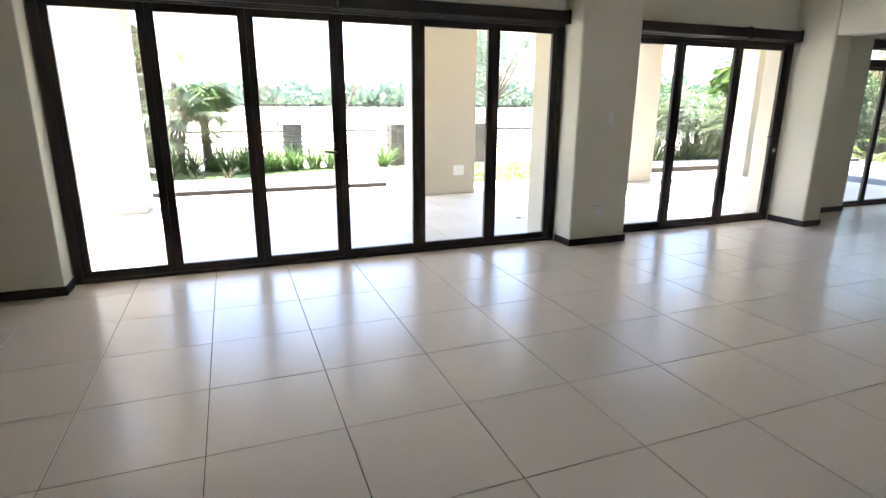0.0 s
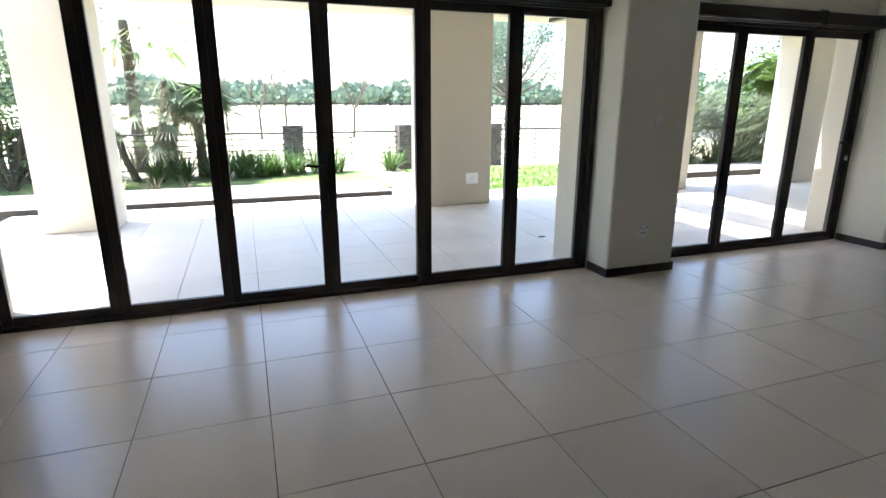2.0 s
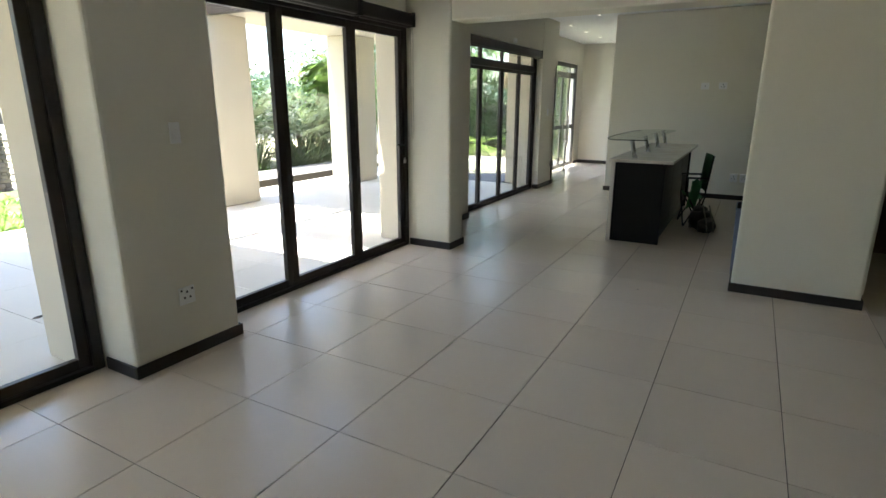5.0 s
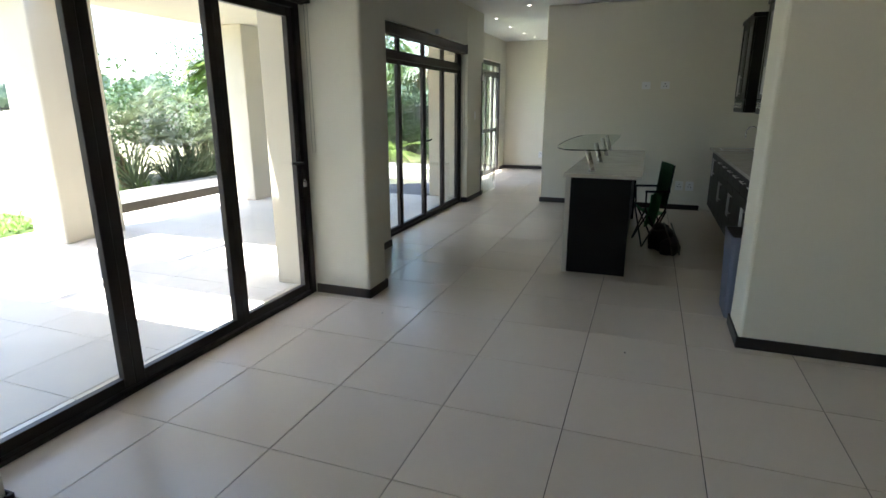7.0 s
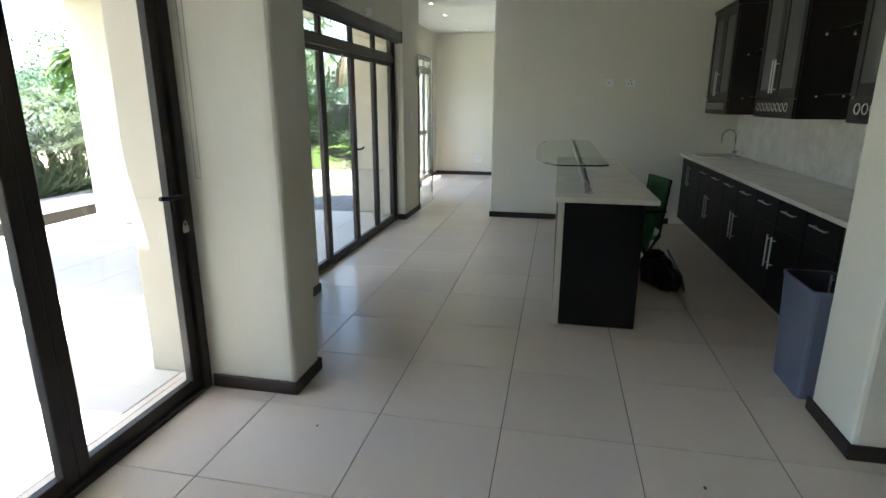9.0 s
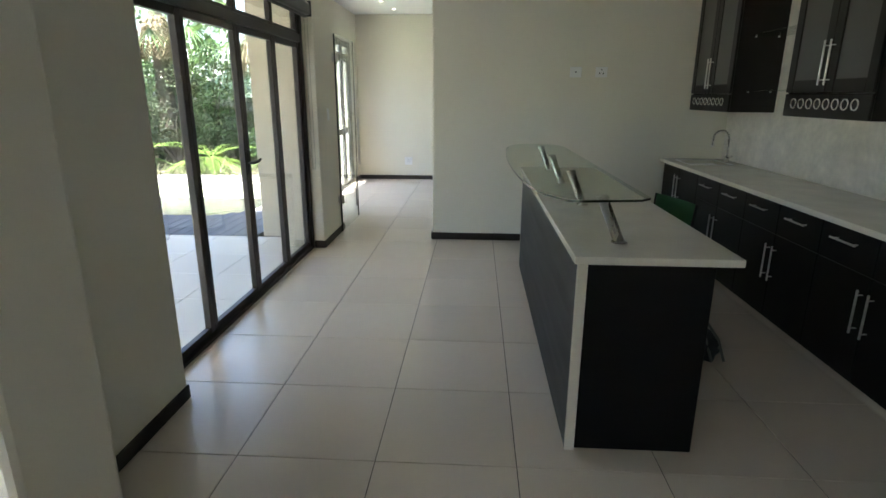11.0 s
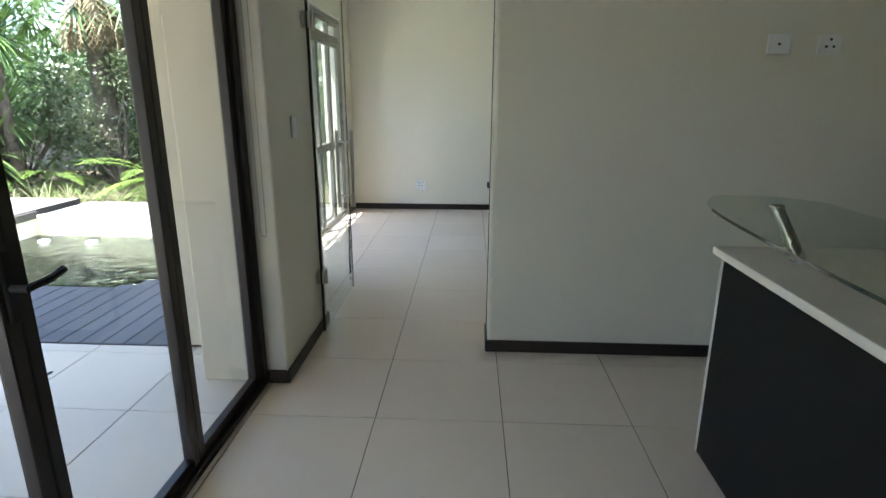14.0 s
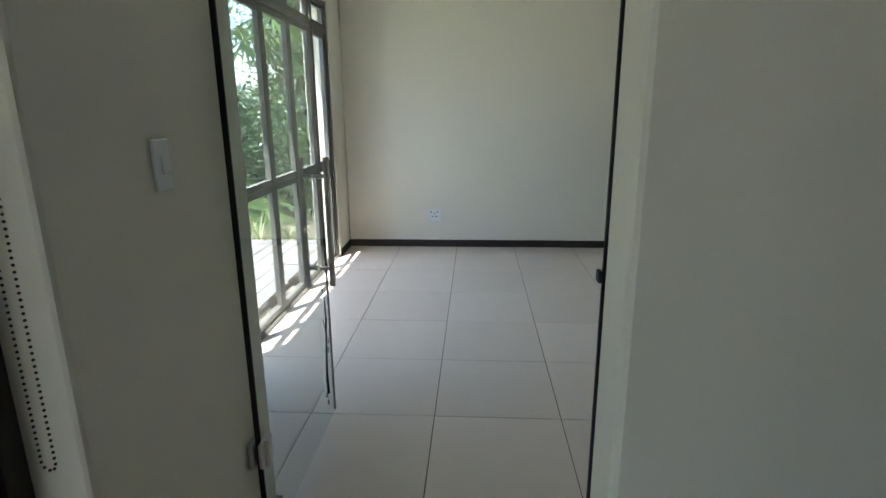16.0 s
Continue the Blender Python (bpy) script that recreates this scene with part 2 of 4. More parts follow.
floor = structure(box("floor", -4.6, 15.95, -3.7, 5.86, -0.12, -0.004, M_GROUT), "floor slab with dark grout between beige tiles", "floor")
terrace = structure(box("terrace", -2.6, 11.34, 5.86, 9.40, -0.125, -0.006, M_GROUT_OUT), "terrace slab with dark grout between pale tiles", "terrace")


def wall(name, x0, x1, y0, y1, z0=0.0, z1=CEIL, material=None, bevel=0.012, label="cream painted plaster wall"):
    return structure(box(name, x0, x1, y0, y1, z0, z1, material or M_PAINT, bevel=bevel, seg=2), label)


# living room, closed round the camera
wall("wall_west", -4.6, -4.4, -3.7, 5.38)
wall("wall_south", -4.4, 11.62, -3.7, -3.5)
wall("wall_hall_east", 11.39, 11.62, -3.497, 0.897)
wall("wall_north_pier_1", -4.4, -1.29, 4.68, 4.93)
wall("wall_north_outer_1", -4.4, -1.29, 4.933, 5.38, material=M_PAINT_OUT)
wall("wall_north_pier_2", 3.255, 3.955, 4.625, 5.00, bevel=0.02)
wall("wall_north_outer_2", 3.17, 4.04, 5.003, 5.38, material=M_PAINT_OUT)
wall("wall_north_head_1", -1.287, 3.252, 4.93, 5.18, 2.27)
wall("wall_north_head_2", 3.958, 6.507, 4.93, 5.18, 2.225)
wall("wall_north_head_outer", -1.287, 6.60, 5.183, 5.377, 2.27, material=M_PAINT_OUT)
wall("wall_pier_kitchen", 6.51, 6.80, 4.44, 5.05, bevel=0.02)
wall("wall_north_outer_3", 6.60, 8.07, 5.053, 5.38, material=M_PAINT_OUT)
wall("wall_kitchen_return", 6.803, 8.07, 5.00, 5.05)
wall("wall_lintel", 6.512, 6.798, 1.843, 4.438, 2.22, bevel=0.015)
wall("wall_pier_counter", 6.50, 6.90, 0.98, 1.84, bevel=0.02)
wall("wall_living_east", 6.50, 6.70, -3.497, -0.6)
wall("wall_living_east_head", 6.503, 6.70, -0.597, 0.977, 2.2)
# kitchen and back passage
wall("wall_kitchen_south", 6.903, 11.387, 0.90, 1.04)
wall("wall_kitchen_head", 8.073, 10.947, 5.075, 5.377, 2.32)
wall("wall_kitchen_north", 10.95, 11.77, 5.07, 5.262, bevel=0.012)
wall("wall_kitchen_north_outer", 10.953, 11.767, 5.265, 5.53, material=M_PAINT_OUT)
wall("wall_room_divider", 11.39, 11.62, 0.90, 4.0, bevel=0.02)
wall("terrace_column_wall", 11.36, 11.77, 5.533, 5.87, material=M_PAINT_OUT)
wall("wall_hall_end", 9.0, 9.15, -3.497, 0.897)
# far room
wall("wall_far_east", 15.75, 15.95, 1.2, 5.70)
wall("wall_far_south", 11.623, 15.747, 1.2, 1.4)
wall("wall_far_north_1", 11.773, 12.66, 5.70, 5.95)
wall("wall_far_north_2", 15.32, 15.95, 5.703, 5.95)
wall("wall_far_north_head", 12.663, 15.317, 5.70, 5.95, 2.36)
for nm, a, b, c, d in (("ceiling_living", -4.6, 6.8, -3.7, 5.38), ("ceiling_kitchen", 6.803, 11.74, -3.7, 5.53), ("ceiling_far_room", 11.743, 15.95, 1.2, 5.95)):
    structure(box(nm, a, b, c, d, CEIL + 0.003, CEIL + 0.2, M_CEIL), "white painted plaster ceiling", "ceiling")


def skirting(*pts):
    """Dark skirting boards along the feet of walls: x0, y0, x1, y1 of each run; it stands 15 mm proud of the wall."""
    for x0, y0, x1, y1 in pts:
        structure(box("baseboard", min(x0, x1), max(x0, x1), min(y0, y1), max(y0, y1), 0, 0.075, M_SKIRT, bevel=0.004),
                  "dark stained timber skirting board", "baseboard")


skirting((-4.4, 4.665, -1.275, 4.679), (-1.289, 4.68, -1.275, 4.90),
         (3.240, 4.611, 3.970, 4.624), (3.240, 4.625, 3.2535, 4.90), (3.9565, 4.625, 3.970, 4.90),
         (6.496, 4.426, 6.814, 4.439), (6.496, 4.44, 6.509, 4.92), (6.801, 4.44, 6.814, 4.998), (6.815, 4.986, 8.07, 4.999),
         (10.936, 5.056, 11.784, 5.069), (10.936, 5.07, 10.949, 5.17), (11.771, 5.07, 11.784, 5.69),
         (11.376, 1.72, 11.389, 4.014), (11.389, 4.001, 11.635, 4.014), (11.621, 1.40, 11.635, 4.0),
         (15.736, 1.40, 15.749, 5.699), (15.33, 5.686, 15.735, 5.699), (11.785, 5.686, 12.66, 5.699),
         (6.486, 0.966, 6.499, 1.854), (6.50, 1.841, 6.914, 1.854), (6.50, 0.966, 6.90, 0.979))

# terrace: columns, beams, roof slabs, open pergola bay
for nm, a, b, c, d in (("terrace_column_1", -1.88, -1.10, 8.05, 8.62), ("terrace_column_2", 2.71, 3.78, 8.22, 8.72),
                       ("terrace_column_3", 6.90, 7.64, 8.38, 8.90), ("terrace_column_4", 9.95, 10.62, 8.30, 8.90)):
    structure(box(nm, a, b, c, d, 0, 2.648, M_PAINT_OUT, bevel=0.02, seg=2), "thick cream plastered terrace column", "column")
# Unseen strip added to keep sun off door 2 and shape the reveal's lit wedge.
structure(box("terrace_sun_shade_strip", 4.753, 7.077, 5.385, 5.62, 2.65, 2.95, M_PAINT_OUT), "white plastered terrace soffit", "roof")
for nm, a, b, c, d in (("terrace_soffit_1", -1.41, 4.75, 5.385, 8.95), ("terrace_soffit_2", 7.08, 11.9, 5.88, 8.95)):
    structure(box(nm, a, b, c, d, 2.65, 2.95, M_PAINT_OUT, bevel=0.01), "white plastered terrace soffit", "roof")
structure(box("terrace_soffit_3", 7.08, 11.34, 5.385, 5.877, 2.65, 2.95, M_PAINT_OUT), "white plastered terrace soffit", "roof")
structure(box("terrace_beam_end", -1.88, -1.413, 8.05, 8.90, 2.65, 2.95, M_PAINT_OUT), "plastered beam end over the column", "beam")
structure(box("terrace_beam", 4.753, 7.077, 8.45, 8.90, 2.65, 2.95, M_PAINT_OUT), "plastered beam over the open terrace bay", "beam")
pergola = empty("pergola", (5.4, 7.0, 2.65), "dark bronze steel pergola beams over the terrace bay", "pergola")
for x in (4.81, 7.02):
    box("beam", x - 0.05, x + 0.05, 5.63, 8.445, 2.60, 2.80, M_BRONZE, pergola, bevel=0.005)
for y in (7.2,):
    box("beam", 4.865, 6.965, y - 0.05, y + 0.05, 2.62, 2.78, M_BRONZE, pergola, bevel=0.005)
box("board", 5.45, 6.08, 5.64, 8.44, 2.785, 2.83, M_GREYALU, pergola, bevel=0.005)
structure(box("roof", -4.8, 16.2, -3.9, 5.38, 3.07, 3.3, M_CONCRETE), "flat concrete roof", "roof")


# ---- glazed doors ----
def leaf(parent, x0, x1, y, z0, z1, w, material, depth=0.045, kick=0.0):
    """One glazed leaf: a stile on each side, rails above and below, one pane."""
    bm = bmesh.new()
    h = depth / 2
    lo = max(w, kick)
    add_box(bm, x0, x0 + w, y - h, y + h, z0, z1, 0.004)
    add_box(bm, x1 - w, x1, y - h, y + h, z0, z1, 0.004)
    add_box(bm, x0 + w, x1 - w, y - h + 0.003, y + h - 0.003, z0, z0 + lo, 0.003)
    add_box(bm, x0 + w, x1 - w, y - h + 0.003, y + h - 0.003, z1 - w, z1, 0.003)
    lf = finish(bm, "leaf", material, parent, ((x0 + x1) / 2, y, z0))
    pane = box("pane", x0 + w - 0.004, x1 - w + 0.004, y - 0.004, y + 0.004, z0 + lo - 0.004, z1 - w + 0.004, M_GLASS, lf)
    pane.visible_shadow = False
    return lf


def outer_frame(parent, x0, x1, y, z1, w, material, depth=0.09):
    bm = bmesh.new()
    h = depth / 2
    add_box(bm, x0, x0 + w, y - h, y + h, 0, z1, 0.004)
    add_box(bm, x1 - w, x1, y - h, y + h, 0, z1, 0.004)
    add_box(bm, x0 + w, x1 - w, y - h, y + h, z1 - w, z1, 0.004)
    add_box(bm, x0 + w, x1 - w, y - h, y + h, 0.0, 0.03, 0.004)
    return finish(bm, "frame", material, parent, ((x0 + x1) / 2, y, 0))


def lever(parent, x, y, z, way, material, length=0.12):
    """A lever handle on its plate; way is -1 or 1 along x."""
    bm = bmesh.new()
    add_box(bm, x - 0.016, x + 0.016, y - 0.012, y - 0.002, z - 0.09, z + 0.09, 0.004)
    add_tube(bm, (x, y - 0.01, z), (x, y - 0.055, z), 0.010)
    add_path(bm, [(x, y - 0.05, z), (x + way * length * 0.6, y - 0.055, z + 0.004), (x + way * length, y - 0.05, z + 0.012)], 0.010)
    return finish(bm, "handle", material, parent, (x, y, z))


def padlock(parent, x, y, z):
    bm = bmesh.new()
    add_box(bm, x - 0.017, x + 0.017, y - 0.03, y - 0.014, z - 0.045, z - 0.010, 0.004)
    pts = [(x + 0.012 * math.cos(a), y - 0.022, z - 0.010 + 0.022 * math.sin(a)) for a in [math.pi * k / 8 for k in range(9)]]
    add_path(bm, pts, 0.003, 6)
    return finish(bm, "padlock", M_STEEL, parent, (x, y, z))


door_1 = structure(empty("door_1", (0.98, 4.975, 0)), "dark bronze aluminium folding glass doors, shut", "glass door")
outer_frame(door_1, -1.285, 3.25, 4.975, 2.26, 0.06, M_BRONZE)
edges = (-1.225, -0.53, 0.205, 0.945, 1.70, 2.475, 3.19)
for a, b in zip(edges, edges[1:]):
    leaf(door_1, a + 0.0005, b - 0.0005, 4.975, 0.032, 2.198, 0.062, M_BRONZE)
lever(door_1, 0.91, 4.952, 1.02, -1, M_BLACK)
door_2 = structure(empty("door_2", (5.23, 4.975, 0)), "dark bronze aluminium folding glass doors, shut", "glass door")
outer_frame(door_2, 3.96, 6.505, 4.975, 2.215, 0.06, M_BRONZE)
for a, b in zip((4.02, 4.80, 5.66, 6.445), (4.80, 5.66, 6.445)):
    leaf(door_2, a + 0.0005, b - 0.0005, 4.975, 0.032, 2.153, 0.062, M_BRONZE)
lever(door_2, 6.405, 4.952, 1.06, -1, M_BLACK, 0.15)
padlock(door_2, 6.44, 4.952, 0.92)

door_3 = structure(empty("door_3", (9.5, 5.22, 0)), "dark bronze aluminium sliding glass doors with fanlights, shut", "glass door")
outer_frame(door_3, 8.075, 10.945, 5.22, 2.315, 0.05, M_BRONZE)
box("transom", 8.126, 10.894, 5.18, 5.26, 1.97, 2.04, M_BRONZE, door_3, bevel=0.004)
e3 = (8.127, 8.80, 9.55, 10.24, 10.893)
for a, b in zip(e3, e3[1:]):
    leaf(door_3, a + 0.0005, b - 0.0005, 5.22, 0.032, 1.968, 0.045, M_BRONZE)
    leaf(door_3, a + 0.0005, b - 0.0005, 5.22, 2.042, 2.263, 0.028, M_BRONZE)
lever(door_3, 9.53, 5.198, 1.03, 1, M_BLACK, 0.12)

window_1 = structure(empty("window_1", (14.0, 5.75, 0)), "grey aluminium glazed garden doors with mid rail", "glass door")
outer_frame(window_1, 12.665, 15.315, 5.75, 2.355, 0.05, M_GREYALU, 0.07)
e4 = (12.716, 13.235, 13.755, 14.275, 14.795, 15.264)
box("transom", 12.716, 15.264, 5.72, 5.78, 2.08, 2.13, M_GREYALU, window_1, bevel=0.004)
for a, b in zip(e4, e4[1:]):
    leaf(window_1, a + 0.002, b - 0.002, 5.75, 0.032, 0.93, 0.042, M_GREYALU, 0.04)
    leaf(window_1, a + 0.002, b - 0.002, 5.75, 0.932, 2.078, 0.042, M_GREYALU, 0.04)
    leaf(window_1, a + 0.002, b - 0.002, 5.75, 2.132, 2.303, 0.028, M_GREYALU, 0.04)


def roller_blind(x0, x1, y, z):
    """A rolled-up dark blind in its cassette above a door, with end brackets."""
    t = tagged(box("roller_blind", x0, x1, y - 0.05, y + 0.045, z, z + 0.115, M_BRONZE, bevel=0.018, seg=2),
               "dark bronze roller blind cassette, rolled up above the doors", "blind", "roller blinds")
    for x in (x0 + 0.004, x1 - 0.004):
        box("bracket", x - 0.012, x + 0.012, y - 0.056, y + 0.045, z - 0.006, z + 0.123, M_BLACK, t)
    tube("tube", [(x0 + 0.02, y, z + 0.004), (x1 - 0.02, y, z + 0.004)], 0.022, M_BRONZE, t)
    return t


roller_blind(-1.26, 0.93, 4.88, 2.225)
roller_blind(0.96, 3.235, 4.88, 2.225)
roller_blind(3.975, 5.63, 4.88, 2.19)
roller_blind(5.66, 6.49, 4.88, 2.19)
roller_blind(8.10, 10.92, 5.125, 2.20)


def bead_chain(x, y, z_top, z_low, dx=0.03, dy=0.0):
    """The blind's looped pull chain of small beads."""
    bm = bmesh.new()
    n = int((z_top - z_low) / 0.012)
    for k in range(n):
        for s in (-0.5, 0.5):
            bmesh.ops.create_icosphere(bm, subdivisions=1, radius=0.0032, matrix=Matrix.Translation((x + s * dx, y + s * dy, z_top - k * 0.012)))
    for k in range(5):
        a = math.pi * k / 4
        bmesh.ops.create_icosphere(bm, subdivisions=1, radius=0.0032, matrix=Matrix.Translation(
            (x + 0.5 * dx * math.cos(a), y + 0.5 * dy * math.cos(a), z_low - 0.5 * max(dx, dy) * math.sin(a))))
    return tagged(finish(bm, "blind_chain", M_BRONZE, at=(x, y, z_top)), "thin beaded pull chain of the roller blind", "chain", "blind chains", kind="")


bead_chain(10.935, 5.13, 2.2, 0.82, dx=0.004, dy=0.03)
bead_chain(6.50, 4.87, 2.25, 1.15, dx=0.004, dy=0.03)
bead_chain(8.06, 4.99, 2.2, 0.86)
bb = bmesh.new()
add_box(bb, 5.625, 5.665, 4.845, 4.885, 2.303, 2.335, 0.005)
tagged(finish(bb, "blind_clip", M_WHITE, at=(5.645, 4.865, 2.303)), "small white plastic clip on the blind cassette", "clip")
tagged(box("door_sensor", 9.60, 9.66, 5.02, 5.068, 2.325, 2.385, M_WHITE, bevel=0.008), "small white alarm sensor above the sliding doors", "sensor")


# ---- kitchen ----
def island():
    t = empty("kitchen_island", (9.1, 2.85, 0), "charcoal laminate kitchen island with a white quartz top", "kitchen island")
    box("body", 7.80, 10.44, 2.62, 3.088, 0.0, 0.868, M_CHAR, t, bevel=0.003)
    box("panel", 7.775, 10.465, 3.09, 3.128, 0.0, 0.868, M_CHAR, t, bevel=0.002)
    box("edge", 7.757, 7.774, 3.088, 3.130, 0.0, 0.868, M_QUARTZ, t, bevel=0.002)
    box("edge", 10.466, 10.483, 3.088, 3.130, 0.0, 0.868, M_QUARTZ, t, bevel=0.002)
    box("end_panel", 7.775, 7.799, 2.58, 3.086, 0.0, 0.868, M_CHAR, t, bevel=0.002)
    box("end_panel", 10.441, 10.465, 2.58, 3.086, 0.0, 0.868, M_CHAR, t, bevel=0.002)
    box("countertop", 7.715, 10.525, 2.50, 3.150, 0.870, 0.902, M_QUARTZ, t, bevel=0.004, seg=2)
    for k in range(3):
        x = 7.83 + k * 0.87
        box("door", x, x + 0.86, 2.602, 2.619, 0.1, 0.85, M_CHAR, t, bevel=0.002)
    return t


island()


def glass_bar():
    """A raised bowed glass shelf on four leaning steel posts."""
    t = empty("glass_bar_top", (9.1, 3.0, 0.903), "clear bowed glass bar shelf on leaning brushed steel posts", "bar shelf")
    # bowed outer edge, long straight inner edge, rounded ends
    outline = [(7.95, 2.81), (10.42, 2.81), (10.52, 2.88), (10.58, 3.0), (10.58, 3.12)]
    n = 20
    for k in range(n + 1):
        u = 2 * k / n - 1
        outline.append((9.22 - 1.34 * u, 3.335 - 0.07 * u ** 2 - 0.10 * abs(u) ** 9))
    outline += [(7.865, 3.11), (7.90, 2.86)]
    bm = bmesh.new()
    z0, z1 = 1.088, 1.098
    lo = [bm.verts.new((x, y, z0)) for x, y in outline]
    hi = [bm.verts.new((x, y, z1)) for x, y in outline]
    bm.faces.new(hi)
    bm.faces.new(list(reversed(lo)))
    for i in range(len(outline)):
        j = (i + 1) % len(outline)
        f = bm.faces.new((lo[i], lo[j], hi[j], hi[i]))
        # Dark reflections are painted on the bowed and near edges; the others stay clear.
        f.material_index = 1 if i > 6 else 0
    bmesh.ops.recalc_face_normals(bm, faces=bm.faces)
    finish(bm, "glass", [M_GLASS_BAR, M_GLASS_EDGE], t, (9.1, 3.0, z0)).visible_shadow = False
    for x in (7.95, 8.80, 9.62, 10.33):
        bm = bmesh.new()
        add_tube(bm, (x, 2.925, 0.903), (x + 0.09, 2.99, 1.083), 0.023, n=16)
        add_tube(bm, (x, 2.925, 0.902), (x, 2.925, 0.909), 0.033, n=18)
        add_tube(bm, (x + 0.09, 2.99, 1.079), (x + 0.09, 2.99, 1.087), 0.030, n=18)
        finish(bm, "post", M_POST, t, (x, 2.925, 0.903))
    return t


glass_bar()


def bar_handle(parent, x0, x1, y, z0, z1):
    """A straight bar pull on two stand-offs, upright or level."""
    bm = bmesh.new()
    a, b = Vector((x0, y + 0.03, z0)), Vector((x1, y + 0.03, z1))
    add_tube(bm, a, b, 0.006, n=8)
    for f in (0.12, 0.88):
        p = a.lerp(b, f)
        add_tube(bm, p, p - Vector((0, 0.03, 0)), 0.004, n=6)
    return finish(bm, "handle", M_STEEL, parent, a)


def base_unit(x0, x1, drawers=True):
    """A base cabinet with two doors, and two drawers above them where it has any."""
    t = empty("base_cabinet", (x0, 1.3, 0), "black laminate base cabinet with steel bar handles", "cabinet", "base cabinets")
    box("body", x0 + 0.001, x1 - 0.001, 1.06, 1.60, 0.10, 0.866, M_CHAR, t, bevel=0.001)
    box("plinth", x0 + 0.001, x1 - 0.001, 1.06, 1.53, 0.0, 0.099, M_TILE, t)
    mid = (x0 + x1) / 2
    top = 0.66 if drawers else 0.86
    for a, b, s in ((x0, mid, 1), (mid, x1, -1)):
        door = box("door", a + 0.003, b - 0.003, 1.601, 1.62, 0.105, top - 0.004, M_CHAR, t, bevel=0.002)
        hx = b - 0.04 if s == 1 else a + 0.04
        bar_handle(door, hx, hx, 1.62, top - 0.30, top - 0.07)
        if drawers:
            dr = box("drawer", a + 0.003, b - 0.003, 1.601, 1.62, top, 0.86, M_CHAR, t, bevel=0.002)
            bar_handle(dr, (a + b) / 2 - 0.10, (a + b) / 2 + 0.10, 1.62, 0.79, 0.79)
    return t


ux = (6.93, 7.82, 8.71, 9.60, 10.49, 11.372)
for k in range(5):
    base_unit(ux[k], ux[k + 1], drawers=(k != 4))

worktop = empty("worktop", (9.15, 1.35, 0.868), "white quartz worktop with an inset steel sink", "worktop")
wb = bmesh.new()
add_box(wb, 6.905, 10.82, 1.055, 1.665, 0.868, 0.900, 0.003)
add_box(wb, 11.22, 11.385, 1.055, 1.665, 0.868, 0.900, 0.003)
add_box(wb, 10.82, 11.22, 1.055, 1.20, 0.868, 0.900)
add_box(wb, 10.82, 11.22, 1.55, 1.665, 0.868, 0.900)
finish(wb, "slab", M_QUARTZ, worktop, (9.15, 1.35, 0.868))
sb = bmesh.new()
add_box(sb, 10.80, 11.24, 1.18, 1.20, 0.899, 0.905, 0.002)
add_box(sb, 10.80, 11.24, 1.55, 1.57, 0.899, 0.905, 0.002)
add_box(sb, 10.80, 10.82, 1.20, 1.55, 0.899, 0.905, 0.002)
add_box(sb, 11.22, 11.24, 1.20, 1.55, 0.899, 0.905, 0.002)
add_box(sb, 10.82, 11.22, 1.20, 1.55, 0.870, 0.874)
add_tube(sb, (11.02, 1.375, 0.874), (11.02, 1.375, 0.878), 0.035, n=16)
finish(sb, "sink", M_STEEL, worktop, (11.02, 1.37, 0.87))

fb = bmesh.new()
arc = [(11.08, 1.14, 0.90), (11.08, 1.14, 1.12)]
arc += [(11.08, 1.14 + 0.075 - 0.075 * math.cos(math.pi * k / 10), 1.12 + 0.075 * math.sin(math.pi * k / 10)) for k in range(1, 11)]
arc += [(11.08, 1.29, 1.06)]
add_path(fb, arc, 0.011, 12)
add_tube(fb, (11.08, 1.14, 0.902), (11.08, 1.14, 0.955), 0.024, n=16)
add_tube(fb, (11.05, 1.14, 0.945), (10.98, 1.14, 0.965), 0.009, n=8)
add_tube(fb, (11.08, 1.29, 1.045), (11.08, 1.29, 1.075), 0.014, n=12)
tagged(finish(fb, "kitchen_tap", M_CHROME, at=(11.08, 1.14, 0.9), smooth=True), "chrome gooseneck mixer tap at the sink", "tap")

structure(box("backsplash", 6.905, 11.385, 1.042, 1.054, 0.902, 2.40, M_MARBLE), "white mottled marble backsplash", "backsplash")


